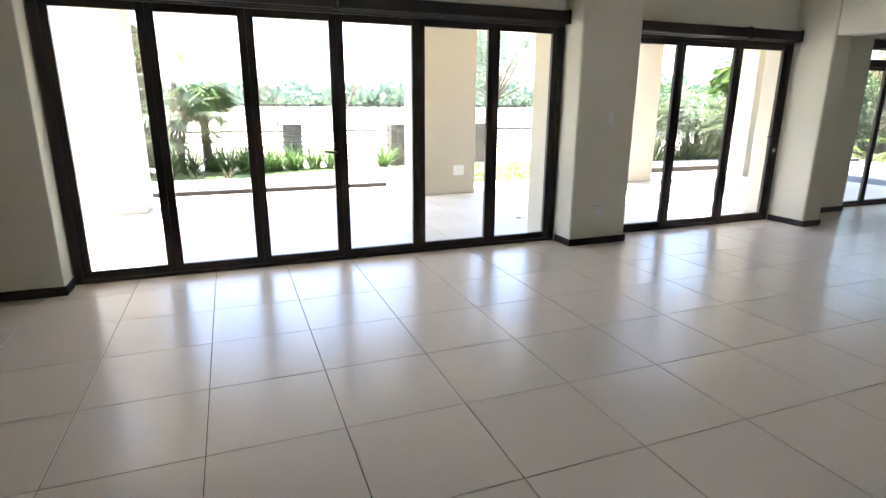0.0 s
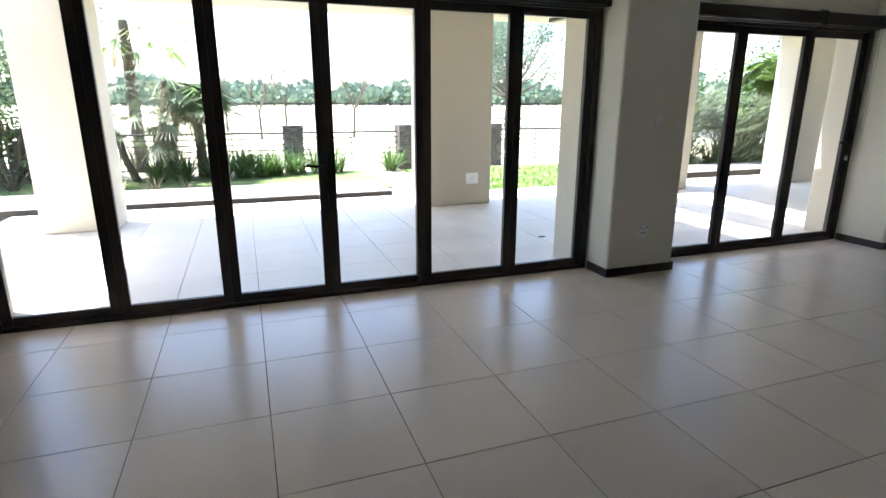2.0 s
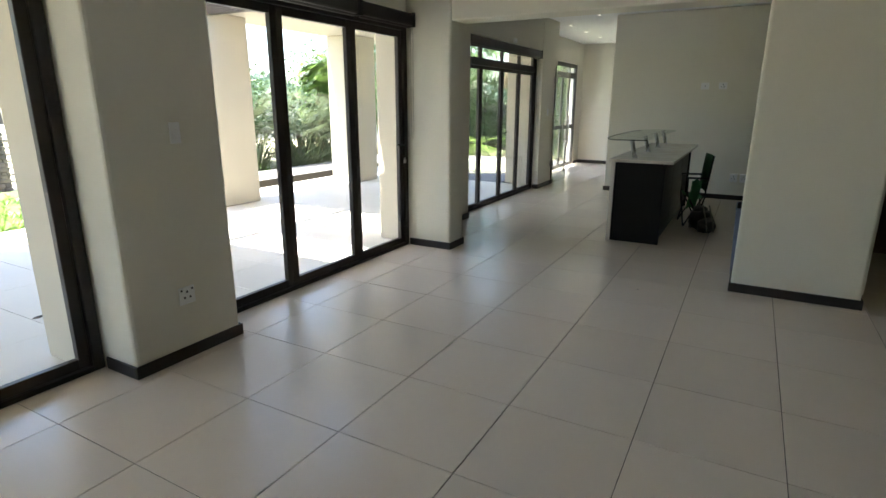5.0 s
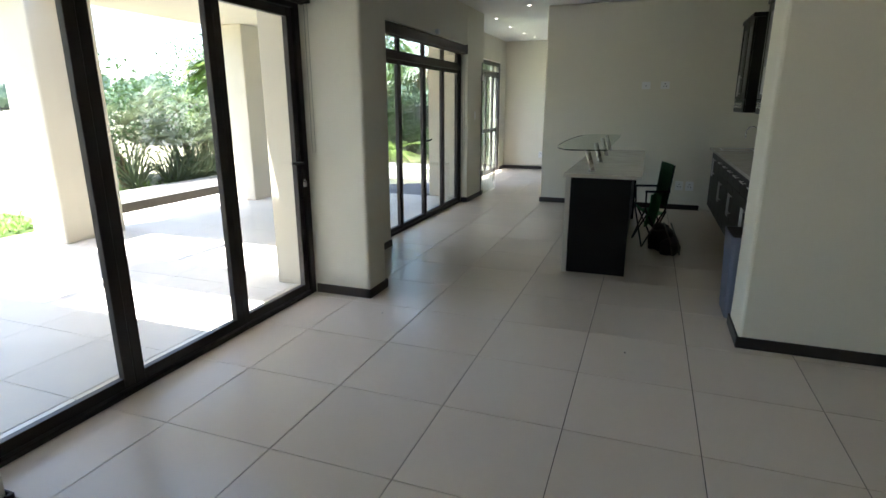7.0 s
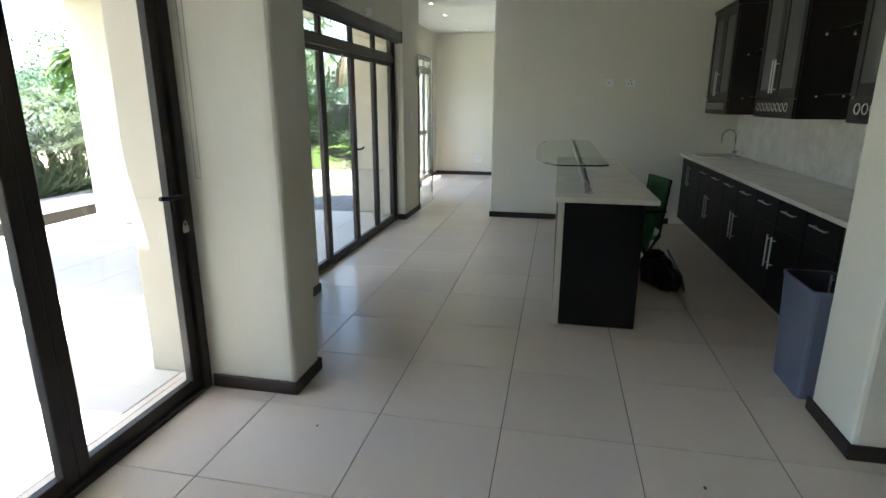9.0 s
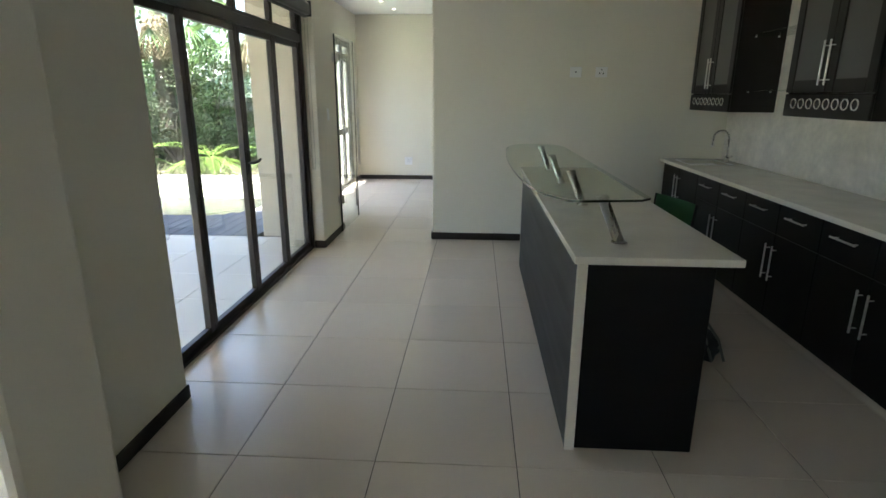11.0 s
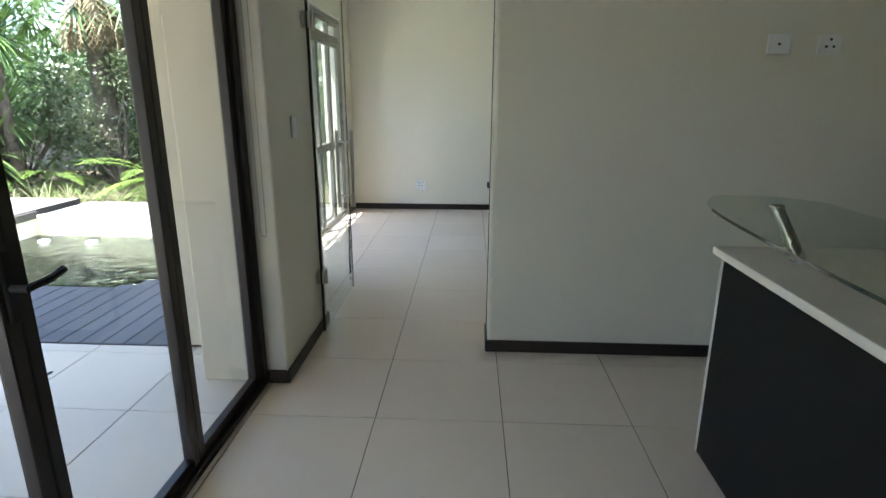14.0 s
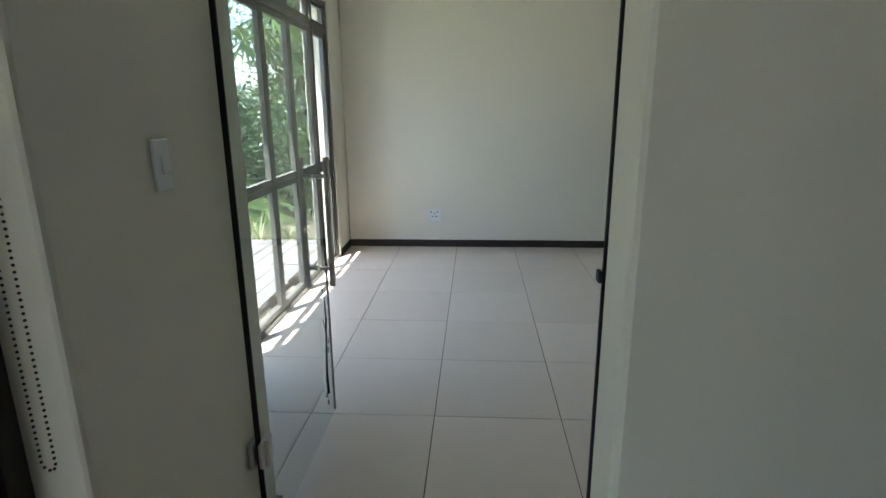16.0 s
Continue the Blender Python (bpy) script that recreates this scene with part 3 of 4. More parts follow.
def wall_cabinet(x0, x1):
    """A dark wall cabinet: two glazed doors over a panel with a row of chrome rings."""
    z0, z1, yb, yf = 1.38, 2.46, 1.056, 1.42
    t = empty("wall_cabinet", (x0, 1.25, z0), "espresso wood wall cabinet with two glazed doors and chrome rings below", "cabinet", "wall cabinets")
    bm = bmesh.new()
    add_box(bm, x0, x0 + 0.018, yb, yf, z0, z1)
    add_box(bm, x1 - 0.018, x1, yb, yf, z0, z1)
    add_box(bm, x0 + 0.018, x1 - 0.018, yb, yb + 0.012, z0, z1)
    for z in (z0, z0 + 0.15, 1.83, 2.15, z1 - 0.018):
        add_box(bm, x0 + 0.018, x1 - 0.018, yb + 0.012, yf, z, z + 0.018)
    finish(bm, "body", M_ESPRESSO, t, (x0, 1.25, z0))
    box("cornice", x0 - 0.015, x1 + 0.015, yb, yf + 0.035, z1 + 0.001, z1 + 0.05, M_ESPRESSO, t, bevel=0.01, seg=2)
    panel = box("panel", x0 + 0.002, x1 - 0.002, yf + 0.001, yf + 0.018, z0 + 0.002, z0 + 0.145, M_ESPRESSO, t, bevel=0.003)
    n = 8
    for k in range(n):
        x = x0 + (k + 0.5) * (x1 - x0 - 0.16) / n + 0.08
        bm = bmesh.new()
        ring = [(x + 0.030 * math.cos(a), yf + 0.024, z0 + 0.085 + 0.030 * math.sin(a)) for a in [2 * math.pi * i / 16 for i in range(17)]]
        add_path(bm, ring, 0.005, 6)
        finish(bm, "ring", M_CHROME, panel, (x, yf + 0.02, z0 + 0.085))
    mid = (x0 + x1) / 2
    for a, b, hx in ((x0, mid, mid - 0.03), (mid, x1, mid + 0.03)):
        bm = bmesh.new()
        w = 0.075
        za, zb = z0 + 0.155, z1 - 0.004
        add_box(bm, a + 0.002, a + w, yf + 0.001, yf + 0.021, za, zb, 0.004)
        add_box(bm, b - w, b - 0.002, yf + 0.001, yf + 0.021, za, zb, 0.004)
        add_box(bm, a + w, b - w, yf + 0.003, yf + 0.019, za, za + w, 0.003)
        add_box(bm, a + w, b - w, yf + 0.003, yf + 0.019, zb - w, zb, 0.003)
        door = finish(bm, "door", M_ESPRESSO, t, (a, yf, za))
        box("pane", a + w - 0.004, b - w + 0.004, yf + 0.008, yf + 0.013, za + w - 0.004, zb - w + 0.004, M_SMOKE, door)
        bar_handle(door, hx, hx, yf + 0.021, za + 0.04, za + 0.30)
    return t


for a, b in ((10.52, 11.375), (8.80, 9.66), (7.12, 7.98)):
    wall_cabinet(a, b)


def glass_shelf(x0, x1, z):
    t = tagged(box("glass_shelf", x0, x1, 1.058, 1.34, z, z + 0.008, M_GLASS_G), "clear glass shelf on steel pins between wall cabinets", "shelf", "glass shelves")
    for x in (x0 + 0.012, x1 - 0.012):
        for y in (1.12, 1.30):
            tube("pin", [(x, y, z - 0.010), (x, y, z - 0.001)], 0.008, M_STEEL, t)
    return t


for a, b in ((9.664, 10.516), (7.984, 8.796)):
    for z in (1.55, 1.98):
        glass_shelf(a, b, z)


def waste_bin():
    """A tall tapered rectangular bin, open at the top."""
    bm = bmesh.new()
    cx, cy, hx, hy, h = 7.175, 1.755, 0.20, 0.125, 0.58
    rings = []
    for z, s in ((0.0, 0.84), (h, 1.0), (h + 0.004, 1.03), (h + 0.02, 1.03), (h + 0.02, 0.96), (h - 0.02, 0.95), (0.03, 0.80)):
        ring = []
        for qx, qy in ((1, 1), (-1, 1), (-1, -1), (1, -1)):
            for k in range(4):
                a = math.atan2(qy, qx) - math.pi / 4 + math.pi / 6 * k
                ring.append(bm.verts.new((cx + s * (qx * (hx - 0.03) + 0.03 * math.cos(a)), cy + s * (qy * (hy - 0.03) + 0.03 * math.sin(a)), z)))
        rings.append(ring)
    for i, (p, q) in enumerate(zip(rings, rings[1:])):
        for j in range(16):
            k = (j + 1) % 16
            f = bm.faces.new((p[j], p[k], q[k], q[j]))
            f.material_index = 1 if i >= 4 else 0
    bm.faces.new(list(reversed(rings[0])))
    f = bm.faces.new(rings[-1])
    f.material_index = 1
    bmesh.ops.recalc_face_normals(bm, faces=bm.faces)
    return tagged(finish(bm, "waste_bin", [M_BIN, M_BINDARK], at=(cx, cy, 0)), "tall blue-grey plastic waste bin, open, beside the counter", "bin")


waste_bin()


def camp_chair():
    """A folding camping chair in green canvas on crossed black tubes."""
    t = empty("camping_chair", (9.16, 2.40, 0), "green canvas folding camping chair with black tube frame", "chair")
    bm = bmesh.new()
    c = Vector((9.16, 2.40, 0))
    turn = Matrix.Rotation(0.26, 3, "Z")
    P = lambda x, y, z: c + turn @ Vector((x * 0.85, y * 0.5, z * 0.97))
    for x in (-0.24, 0.24):
        add_tube(bm, P(x, -0.22, 0), P(x, 0.20, 0.42), 0.009)
        add_tube(bm, P(x, 0.22, 0), P(x, -0.20, 0.42), 0.009)
        add_tube(bm, P(x, -0.20, 0.40), P(x * 1.05, -0.30, 0.90), 0.009)
        add_tube(bm, P(x, 0.20, 0.40), P(x * 1.1, 0.22, 0.62), 0.009)
        add_tube(bm, P(x * 1.08, -0.26, 0.62), P(x * 1.1, 0.24, 0.62), 0.012)
    for y in (-0.22, 0.22):
        add_tube(bm, P(-0.24, y, 0.01), P(0.24, y, 0.40), 0.009)
        add_tube(bm, P(0.24, y, 0.01), P(-0.24, y, 0.40), 0.009)
    finish(bm, "frame", M_BLACK, t, c)
    for nm, rows in (("seat", [(-0.20, 0.40), (-0.1, 0.37), (0.05, 0.36), (0.20, 0.41)]), ("backrest", [(-0.205, 0.45), (-0.26, 0.62), (-0.28, 0.78), (-0.30, 0.90)])):
        bm = bmesh.new()
        grid = []
        for y, z in rows:
            grid.append([bm.verts.new(P(-0.24 + 0.48 * i / 6, y + (0.0 if nm == "seat" else -0.03 * math.sin(math.pi * i / 6)),
                                        z - (0.03 * math.sin(math.pi * i / 6) if nm == "seat" else 0))) for i in range(7)])
        for p, q in zip(grid, grid[1:]):
            for i in range(6):
                bm.faces.new((p[i], p[i + 1], q[i + 1], q[i]))
        ob = finish(bm, nm, M_GREENCLOTH, t, c, smooth=True)
        ob.modifiers.new("thick", "SOLIDIFY").thickness = 0.006
    bm = bmesh.new()
    flap = [[bm.verts.new(P(-0.26 - 0.03 * math.sin(j * 1.3), -0.10 + 0.22 * i / 5 + 0.02 * j, 0.60 - 0.09 * j - 0.02 * math.sin(i * 1.7))) for i in range(6)] for j in range(5)]
    for p, q in zip(flap, flap[1:]):
        for i in range(5):
            bm.faces.new((p[i], p[i + 1], q[i + 1], q[i]))
    ob = finish(bm, "side_pocket", M_GREENCLOTH, t, c, smooth=True)
    ob.modifiers.new("thick", "SOLIDIFY").thickness = 0.005
    return t


camp_chair()


def floor_bag():
    """A slumped black bag: a full body with a flap folded over, and pale webbing straps."""
    o = Vector((8.90, 2.24, 0))
    bm = bmesh.new()
    for dx, dy, dz, sx, sy, sz in ((0.02, 0.02, 0.11, 0.18, 0.13, 0.12), (-0.13, -0.06, 0.07, 0.15, 0.10, 0.08), (0.06, 0.04, 0.20, 0.11, 0.08, 0.07)):
        part = bmesh.ops.create_icosphere(bm, subdivisions=4, radius=1.0)["verts"]
        for v in part:
            q = v.co.copy()
            d = 1 + 0.20 * noise.noise(q * 1.9 + Vector((dx, dy, dz)) * 9) + 0.10 * noise.noise(q * 4.7)
            square = 1 / max(abs(q.x), abs(q.y), abs(q.z)) ** 0.35
            v.co = o + Vector((dx + q.x * sx * d * square, dy + q.y * sy * d * square, max(dz + q.z * sz * d * square, 0.0)))
    t = finish(bm, "bag", M_BAG, at=o, smooth=True)
    for k in range(2):
        y = o.y - 0.13 + 0.07 * k
        tagged(tube("strap", [(o.x - 0.30, y - 0.02, 0.03), (o.x - 0.24, y, 0.14), (o.x - 0.12, y + 0.04, 0.22), (o.x + 0.04, y + 0.07, 0.28)], 0.008, M_GREYALU, t),
               "pale grey webbing strap")
    return tagged(t, "slumped black nylon bag lying on the floor by the chair", "bag")


floor_bag()


# ---- frameless glass door ----
def glass_door():
    t = empty("glass_door", (11.60, 5.045, 0), "frameless clear glass door, standing open, with long steel pull bars", "glass door")
    box("pane", 11.60, 12.47, 5.036, 5.046, 0.012, 2.12, M_GLASS_G, t).visible_shadow = False
    box("edge", 11.592, 11.599, 5.034, 5.050, 0.012, 2.12, M_BLACK, t)
    box("edge", 12.471, 12.474, 5.036, 5.046, 0.012, 2.12, M_GLASS_EDGE, t)
    for z in (0.34, 1.84):
        bm = bmesh.new()
        add_box(bm, 11.565, 11.650, 5.018, 5.033, z, z + 0.085, 0.004)
        add_box(bm, 11.565, 11.650, 5.050, 5.066, z, z + 0.085, 0.004)
        add_tube(bm, (11.597, 5.014, z - 0.004), (11.597, 5.014, z + 0.089), 0.009, n=10)
        finish(bm, "hinge", M_STEEL, t, (11.6, 5.04, z))
    for s in (-1, 1):
        bm = bmesh.new()
        y = 5.041 + s * 0.055
        add_tube(bm, (12.37, y, 0.68), (12.37, y, 1.24), 0.013, n=12)
        for z in (0.76, 1.16):
            add_tube(bm, (12.37, 5.041 + s * 0.004, z), (12.37, y, z), 0.009, n=10)
        finish(bm, "handle", M_STEEL, t, (12.37, y, 0.68))
    # dark etched twig along the free edge
    bm = bmesh.new()
    y = 5.033
    stem = [(12.36, y, 0.16), (12.352, y, 0.27), (12.372, y, 0.40), (12.385, y, 0.52), (12.382, y, 0.62)]
    for i, (a, b) in enumerate(zip(stem, stem[1:])):
        add_tube(bm, a, b, 0.006 - 0.001 * i, 0.005 - 0.001 * i, n=6)
    add_tube(bm, (12.376, y, 0.45), (12.345, y, 0.53), 0.002, n=5)
    add_tube(bm, (12.380, y, 0.46), (12.405, y, 0.52), 0.002, n=5)
    for x, z in ((12.40, 0.36), (12.41, 0.40), (12.34, 0.24), (12.33, 0.17), (12.35, 0.12), (12.36, 0.66), (12.30, 1.42), (12.31, 1.30), (12.28, 1.02)):
        add_box(bm, x - 0.006, x + 0.006, y - 0.001, y + 0.001, z - 0.012, z + 0.012, 0.0005)
    finish(bm, "twig_motif", M_BLACK, t, (12.36, y, 0.4))
    return t


glass_door()
sb = bmesh.new()
add_box(sb, 11.621, 11.632, 3.975, 4.004, 0.08, 2.12)
add_box(sb, 11.612, 11.645, 4.0055, 4.018, 0.95, 0.985, 0.003)
tagged(finish(sb, "door_stop_strip", M_BLACK, at=(11.626, 3.99, 0.08)), "dark rubber stop strip with latch on the wall's edge", "door seal")


# ---- sockets, switches, lamps ----
def plate_on(name, at, axis, w, h, label, holes=(), rocker=False, group=""):
    """A white wall plate facing -y or -x, with its slots or rocker."""
    t = empty(name, at, label, "socket" if holes else "switch", group)
    x, y, z = at

    def put(nm, u0, u1, v0, v1, d0, d1, m, bev=0.0):
        if axis == "y":
            return box(nm, x + u0, x + u1, y - d1, y - d0, z + v0, z + v1, m, t, bevel=bev)
        return box(nm, x - d1, x - d0, y + u0, y + u1, z + v0, z + v1, m, t, bevel=bev)

    put("plate", -w / 2, w / 2, -h / 2, h / 2, 0.0005, 0.010, M_WHITE, 0.003)
    for u, v in holes:
        put("slot", u - 0.006, u + 0.006, v - 0.006, v + 0.006, 0.0102, 0.0115, M_DARKHOLE)
    if rocker:
        put("rocker", -0.012, 0.012, -0.02, 0.02, 0.0102, 0.015, M_WHITE, 0.002)
    return t


TRI = ((0, 0.022), (-0.018, -0.012), (0.018, -0.012))
DOUBLE = TRI + ((-0.035, 0.035), (0.035, 0.035))
plate_on("wall_socket", (3.60, 4.625, 0.385), "y", 0.105, 0.105, "white plastic double wall socket on the pier", DOUBLE, group="wall sockets")
plate_on("light_switch", (3.65, 4.625, 1.315), "y", 0.065, 0.115, "white plastic light switch on the pier", rocker=True, group="light switches")
plate_on("light_switch", (11.31, 5.07, 1.315), "y", 0.065, 0.115, "white plastic light switch by the glass door", rocker=True, group="light switches")
plate_on("aerial_socket", (11.39, 2.575, 1.735), "x", 0.115, 0.10, "white aerial outlet plate on the wall", ((0, 0),), group="wall sockets")
plate_on("wall_socket", (11.39, 2.325, 1.735), "x", 0.115, 0.10, "white plastic wall socket high on the wall", TRI, group="wall sockets")
plate_on("wall_socket", (11.39, 2.01, 0.345), "x", 0.105, 0.13, "white plastic wall socket near the floor", TRI, group="wall sockets")
plate_on("wall_socket", (11.39, 1.87, 0.345), "x", 0.105, 0.13, "white plastic wall socket near the floor", TRI, group="wall sockets")
plate_on("wall_socket", (15.75, 4.79, 0.34), "x", 0.14, 0.14, "white plastic double wall socket in the far room", DOUBLE, group="wall sockets")
plate_on("terrace_wall_light", (3.48, 8.22, 0.39), "y", 0.19, 0.16, "white square cover plate low on the column", ((0, 0.0),))


def downlight(x, y, z=CEIL):
    t = empty("downlight", (x, y, z), "small round recessed ceiling downlight, lit", "downlight", "downlights")
    bm = bmesh.new()
    ring = [(x + 0.032 * math.cos(a), y + 0.032 * math.sin(a), z - 0.003) for a in [2 * math.pi * i / 20 for i in range(21)]]
    add_path(bm, ring, 0.007, 6)
    finish(bm, "rim", M_WHITE, t, (x, y, z))
    bm = bmesh.new()
    add_tube(bm, (x, y, z - 0.002), (x, y, z + 0.002), 0.024, n=18)
    finish(bm, "bulb", M_LAMP, t, (x, y, z))


for x, y in ((12.28, 5.02), (13.35, 5.03), (14.4, 5.0), (15.15, 4.93), (11.25, 4.25), (12.9, 3.6), (14.2, 3.6)):
    downlight(x, y)
bm = bmesh.new()
add_tube(bm, (9.45, 7.6, 2.644), (9.45, 7.6, 2.65), 0.045, n=18)
tagged(finish(bm, "terrace_downlight", M_STEEL, at=(9.45, 7.6, 2.65)), "round steel downlight in the terrace soffit, off", "downlight")
box_door = tagged(box("hall_cupboard", 8.55, 8.995, -2.9, 0.85, 0.0, 2.2, M_WOODBROWN, bevel=0.01), "dark brown timber cupboard in the hall", "cupboard")


def crumb(x, y, s):
    """A shred of dry leaf on the floor."""
    bm = bmesh.new()
    bmesh.ops.create_icosphere(bm, subdivisions=1, radius=1.0)
    for v in bm.verts:
        k = 1 + 0.5 * noise.noise(v.co * 2 + Vector((x, y, 0)))
        v.co = Vector((x + v.co.x * s * k, y + v.co.y * s * 0.5 * k, 0.0012 + max(v.co.z, -0.1) * s * 0.25))
    tagged(finish(bm, "leaf_fragment", M_TIMBER_EDGE, at=(x, y, 0.001)), "tiny dry brown leaf fragment on the floor tiles", "debris", "leaf fragments")


for x, y, s in ((6.26, 4.21, 0.010), (6.17, 2.50, 0.013), (9.02, 5.59, 0.012), (10.97, 6.41, 0.03), (3.46, 6.1, 0.05)):
    crumb(x, y, s)


# ---- garden ----
RNG = random.Random(7)


def add_blade(bm, base, way, length, width, droop, segs=4, mi=0):
    """One strap leaf: starts along way, bends down by gravity, tapers to a point."""
    p, d = Vector(base), Vector(way).normalized()
    side = d.cross(Vector((0, 0, 1)))
    side = side.normalized() if side.length > 1e-3 else Vector((1, 0, 0))
    prev = None
    for k in range(segs + 1):
        f = k / segs
        w = width * (1 - f) ** 0.6 * (0.55 + 0.45 * min(1, f * 3)) * 0.5
        if k == segs:
            cur = [bm.verts.new(p)]
        else:
            cur = [bm.verts.new(p - side * w), bm.verts.new(p + side * w)]
        if prev:
            f_ = bm.faces.new((prev[0], prev[1], cur[1], cur[0])) if len(cur) == 2 else bm.faces.new((prev[0], prev[1], cur[0]))
            f_.material_index = mi
        prev = cur
        d = (d + Vector((0, 0, -droop / segs))).normalized()
        p = p + d * (length / segs)


def add_frond(bm, base, way, length, leaflets, leaf_len, droop, width=0.025, mi=0, fan=False):
    """A palm frond: leaflets along both sides of a bending rib, or a fan at the end of a stalk."""
    p, d = Vector(base), Vector(way).normalized()
    pts = []
    for k in range(9):
        pts.append((p.copy(), d.copy()))
        d = (d + Vector((0, 0, -droop / 8))).normalized()
        p = p + d * (length / 8)
    for (a, _), (b, _) in zip(pts, pts[1:]):
        s = (b - a).cross(Vector((0, 0, 1)))
        s = s.normalized() * 0.008 if s.length > 1e-4 else Vector((0.008, 0, 0))
        f_ = bm.faces.new([bm.verts.new(q) for q in (a - s, a + s, b + s, b - s)])
        f_.material_index = mi
    if fan:
        tip, d = pts[-1]
        side = d.cross(Vector((0, 0, 1))).normalized()
        up = side.cross(d)
        for k in range(leaflets):
            a = (k / (leaflets - 1) - 0.5) * 4.2
            add_blade(bm, tip, d * math.cos(a) + side * math.sin(a) + up * 0.15, leaf_len * RNG.uniform(0.8, 1.05), width, 0.4, 3, mi=mi)
        return
    for k in range(leaflets):
        f = 0.12 + 0.88 * k / leaflets
        i = min(int(f * 8), 7)
        q = pts[i][0].lerp(pts[i + 1][0], f * 8 - i)
        d = pts[i][1]
        side = d.cross(Vector((0, 0, 1)))
        side = side.normalized() if side.length > 1e-3 else Vector((1, 0, 0))
        for s in (-1, 1):
            add_blade(bm, q, side * s + d * 0.75 + Vector((0, 0, 0.2)), leaf_len * math.sin(0.35 + 2.6 * f) * RNG.uniform(0.8, 1.1), width, 0.5, 2, mi=mi)


def trunk(parent, pts, r0, r1, rings=True):
    bm = bmesh.new()
    n = len(pts) - 1
    for i in range(n):
        a, b = Vector(pts[i]), Vector(pts[i + 1])
        m = 4 if rings else 1
        for k in range(m):
            f0, f1 = (i + k / m) / n, (i + (k + 1) / m) / n
            ra, rb = r0 + (r1 - r0) * f0, r0 + (r1 - r0) * f1
            add_tube(bm, a.lerp(b, k / m), a.lerp(b, (k + 1) / m), ra * (1.12 if rings else 1), rb * (0.94 if rings else 1), 10)
    return finish(bm, "trunk", M_TRUNK, parent, pts[0])


def palm(x, y, heights, fronds, length, leaf_len, material, label, fan=False, dead=6, r=0.13, z0=-0.13, spread=0.5, upright=0.25, droop=0.9, leaflets=26, width=0.03, name="palm_tree"):
    t = empty(name, (x, y, z0), label, "palm tree")
    bm, bd = bmesh.new(), bmesh.new()
    for k, h in enumerate(heights):
        a = RNG.uniform(0, 6.28)
        off = Vector((math.cos(a), math.sin(a), 0)) * spread * (0 if len(heights) == 1 else RNG.uniform(0.5, 1))
        top = Vector((x, y, z0 + h)) + off
        base = Vector((x, y, z0)) + off * 0.35
        trunk(t, [base, base.lerp(top, 0.5) + off * 0.1, top], r, r * 0.7)
        for j in range(fronds):
            az = j * 2.399 + RNG.uniform(-0.2, 0.2)
            el = upright + (1.25 - upright) * (1 - j / fronds) * RNG.uniform(0.75, 1.1) - 0.35
            way = Vector((math.cos(az) * math.cos(el), math.sin(az) * math.cos(el), math.sin(el)))
            add_frond(bm, top, way, length * RNG.uniform(0.8, 1.1), leaflets, leaf_len, droop + RNG.uniform(0, 0.5), width, fan=fan)
        for j in range(dead):
            az = RNG.uniform(0, 6.28)
            way = Vector((math.cos(az), math.sin(az), -0.6))
            add_frond(bd, top - Vector((0, 0, 0.1)), way, length * 0.75, 10, leaf_len * 0.8, 2.6, width)
    tagged(finish(bm, "fronds", material, t, (x, y, z0)), kind="stuff")
    if dead:
        tagged(finish(bd, "dry_fronds", M_STRAW, t, (x, y, z0)), "dry straw-coloured hanging fronds", kind="stuff")
    else:
        bd.free()
    return t


def rosette(bm, at, n, length, width, droop=0.8, lo=0.1, hi=1.4):
    for k in range(n):
        az = k * 2.399 + RNG.uniform(-0.3, 0.3)
        el = lo + (hi - lo) * RNG.random()
        add_blade(bm, at, (math.cos(az) * math.cos(el), math.sin(az) * math.cos(el), math.sin(el)), length * RNG.uniform(0.7, 1.1), width, droop * RNG.uniform(0.4, 1.4), 4)


def clump(name, spots, n, length, width, material, label, category, droop=0.8, lo=0.4, z=-0.13, group=""):
    """Strap-leaved plants, each spot an object of its own."""
    for x, y in spots:
        bm = bmesh.new()
        for k in range(3):
            rosette(bm, Vector((x + RNG.uniform(-0.12, 0.12), y + RNG.uniform(-0.12, 0.12), z)), n // 3, length, width, droop, lo)
        tagged(finish(bm, name, material, at=(x, y, z)), label, category, group)


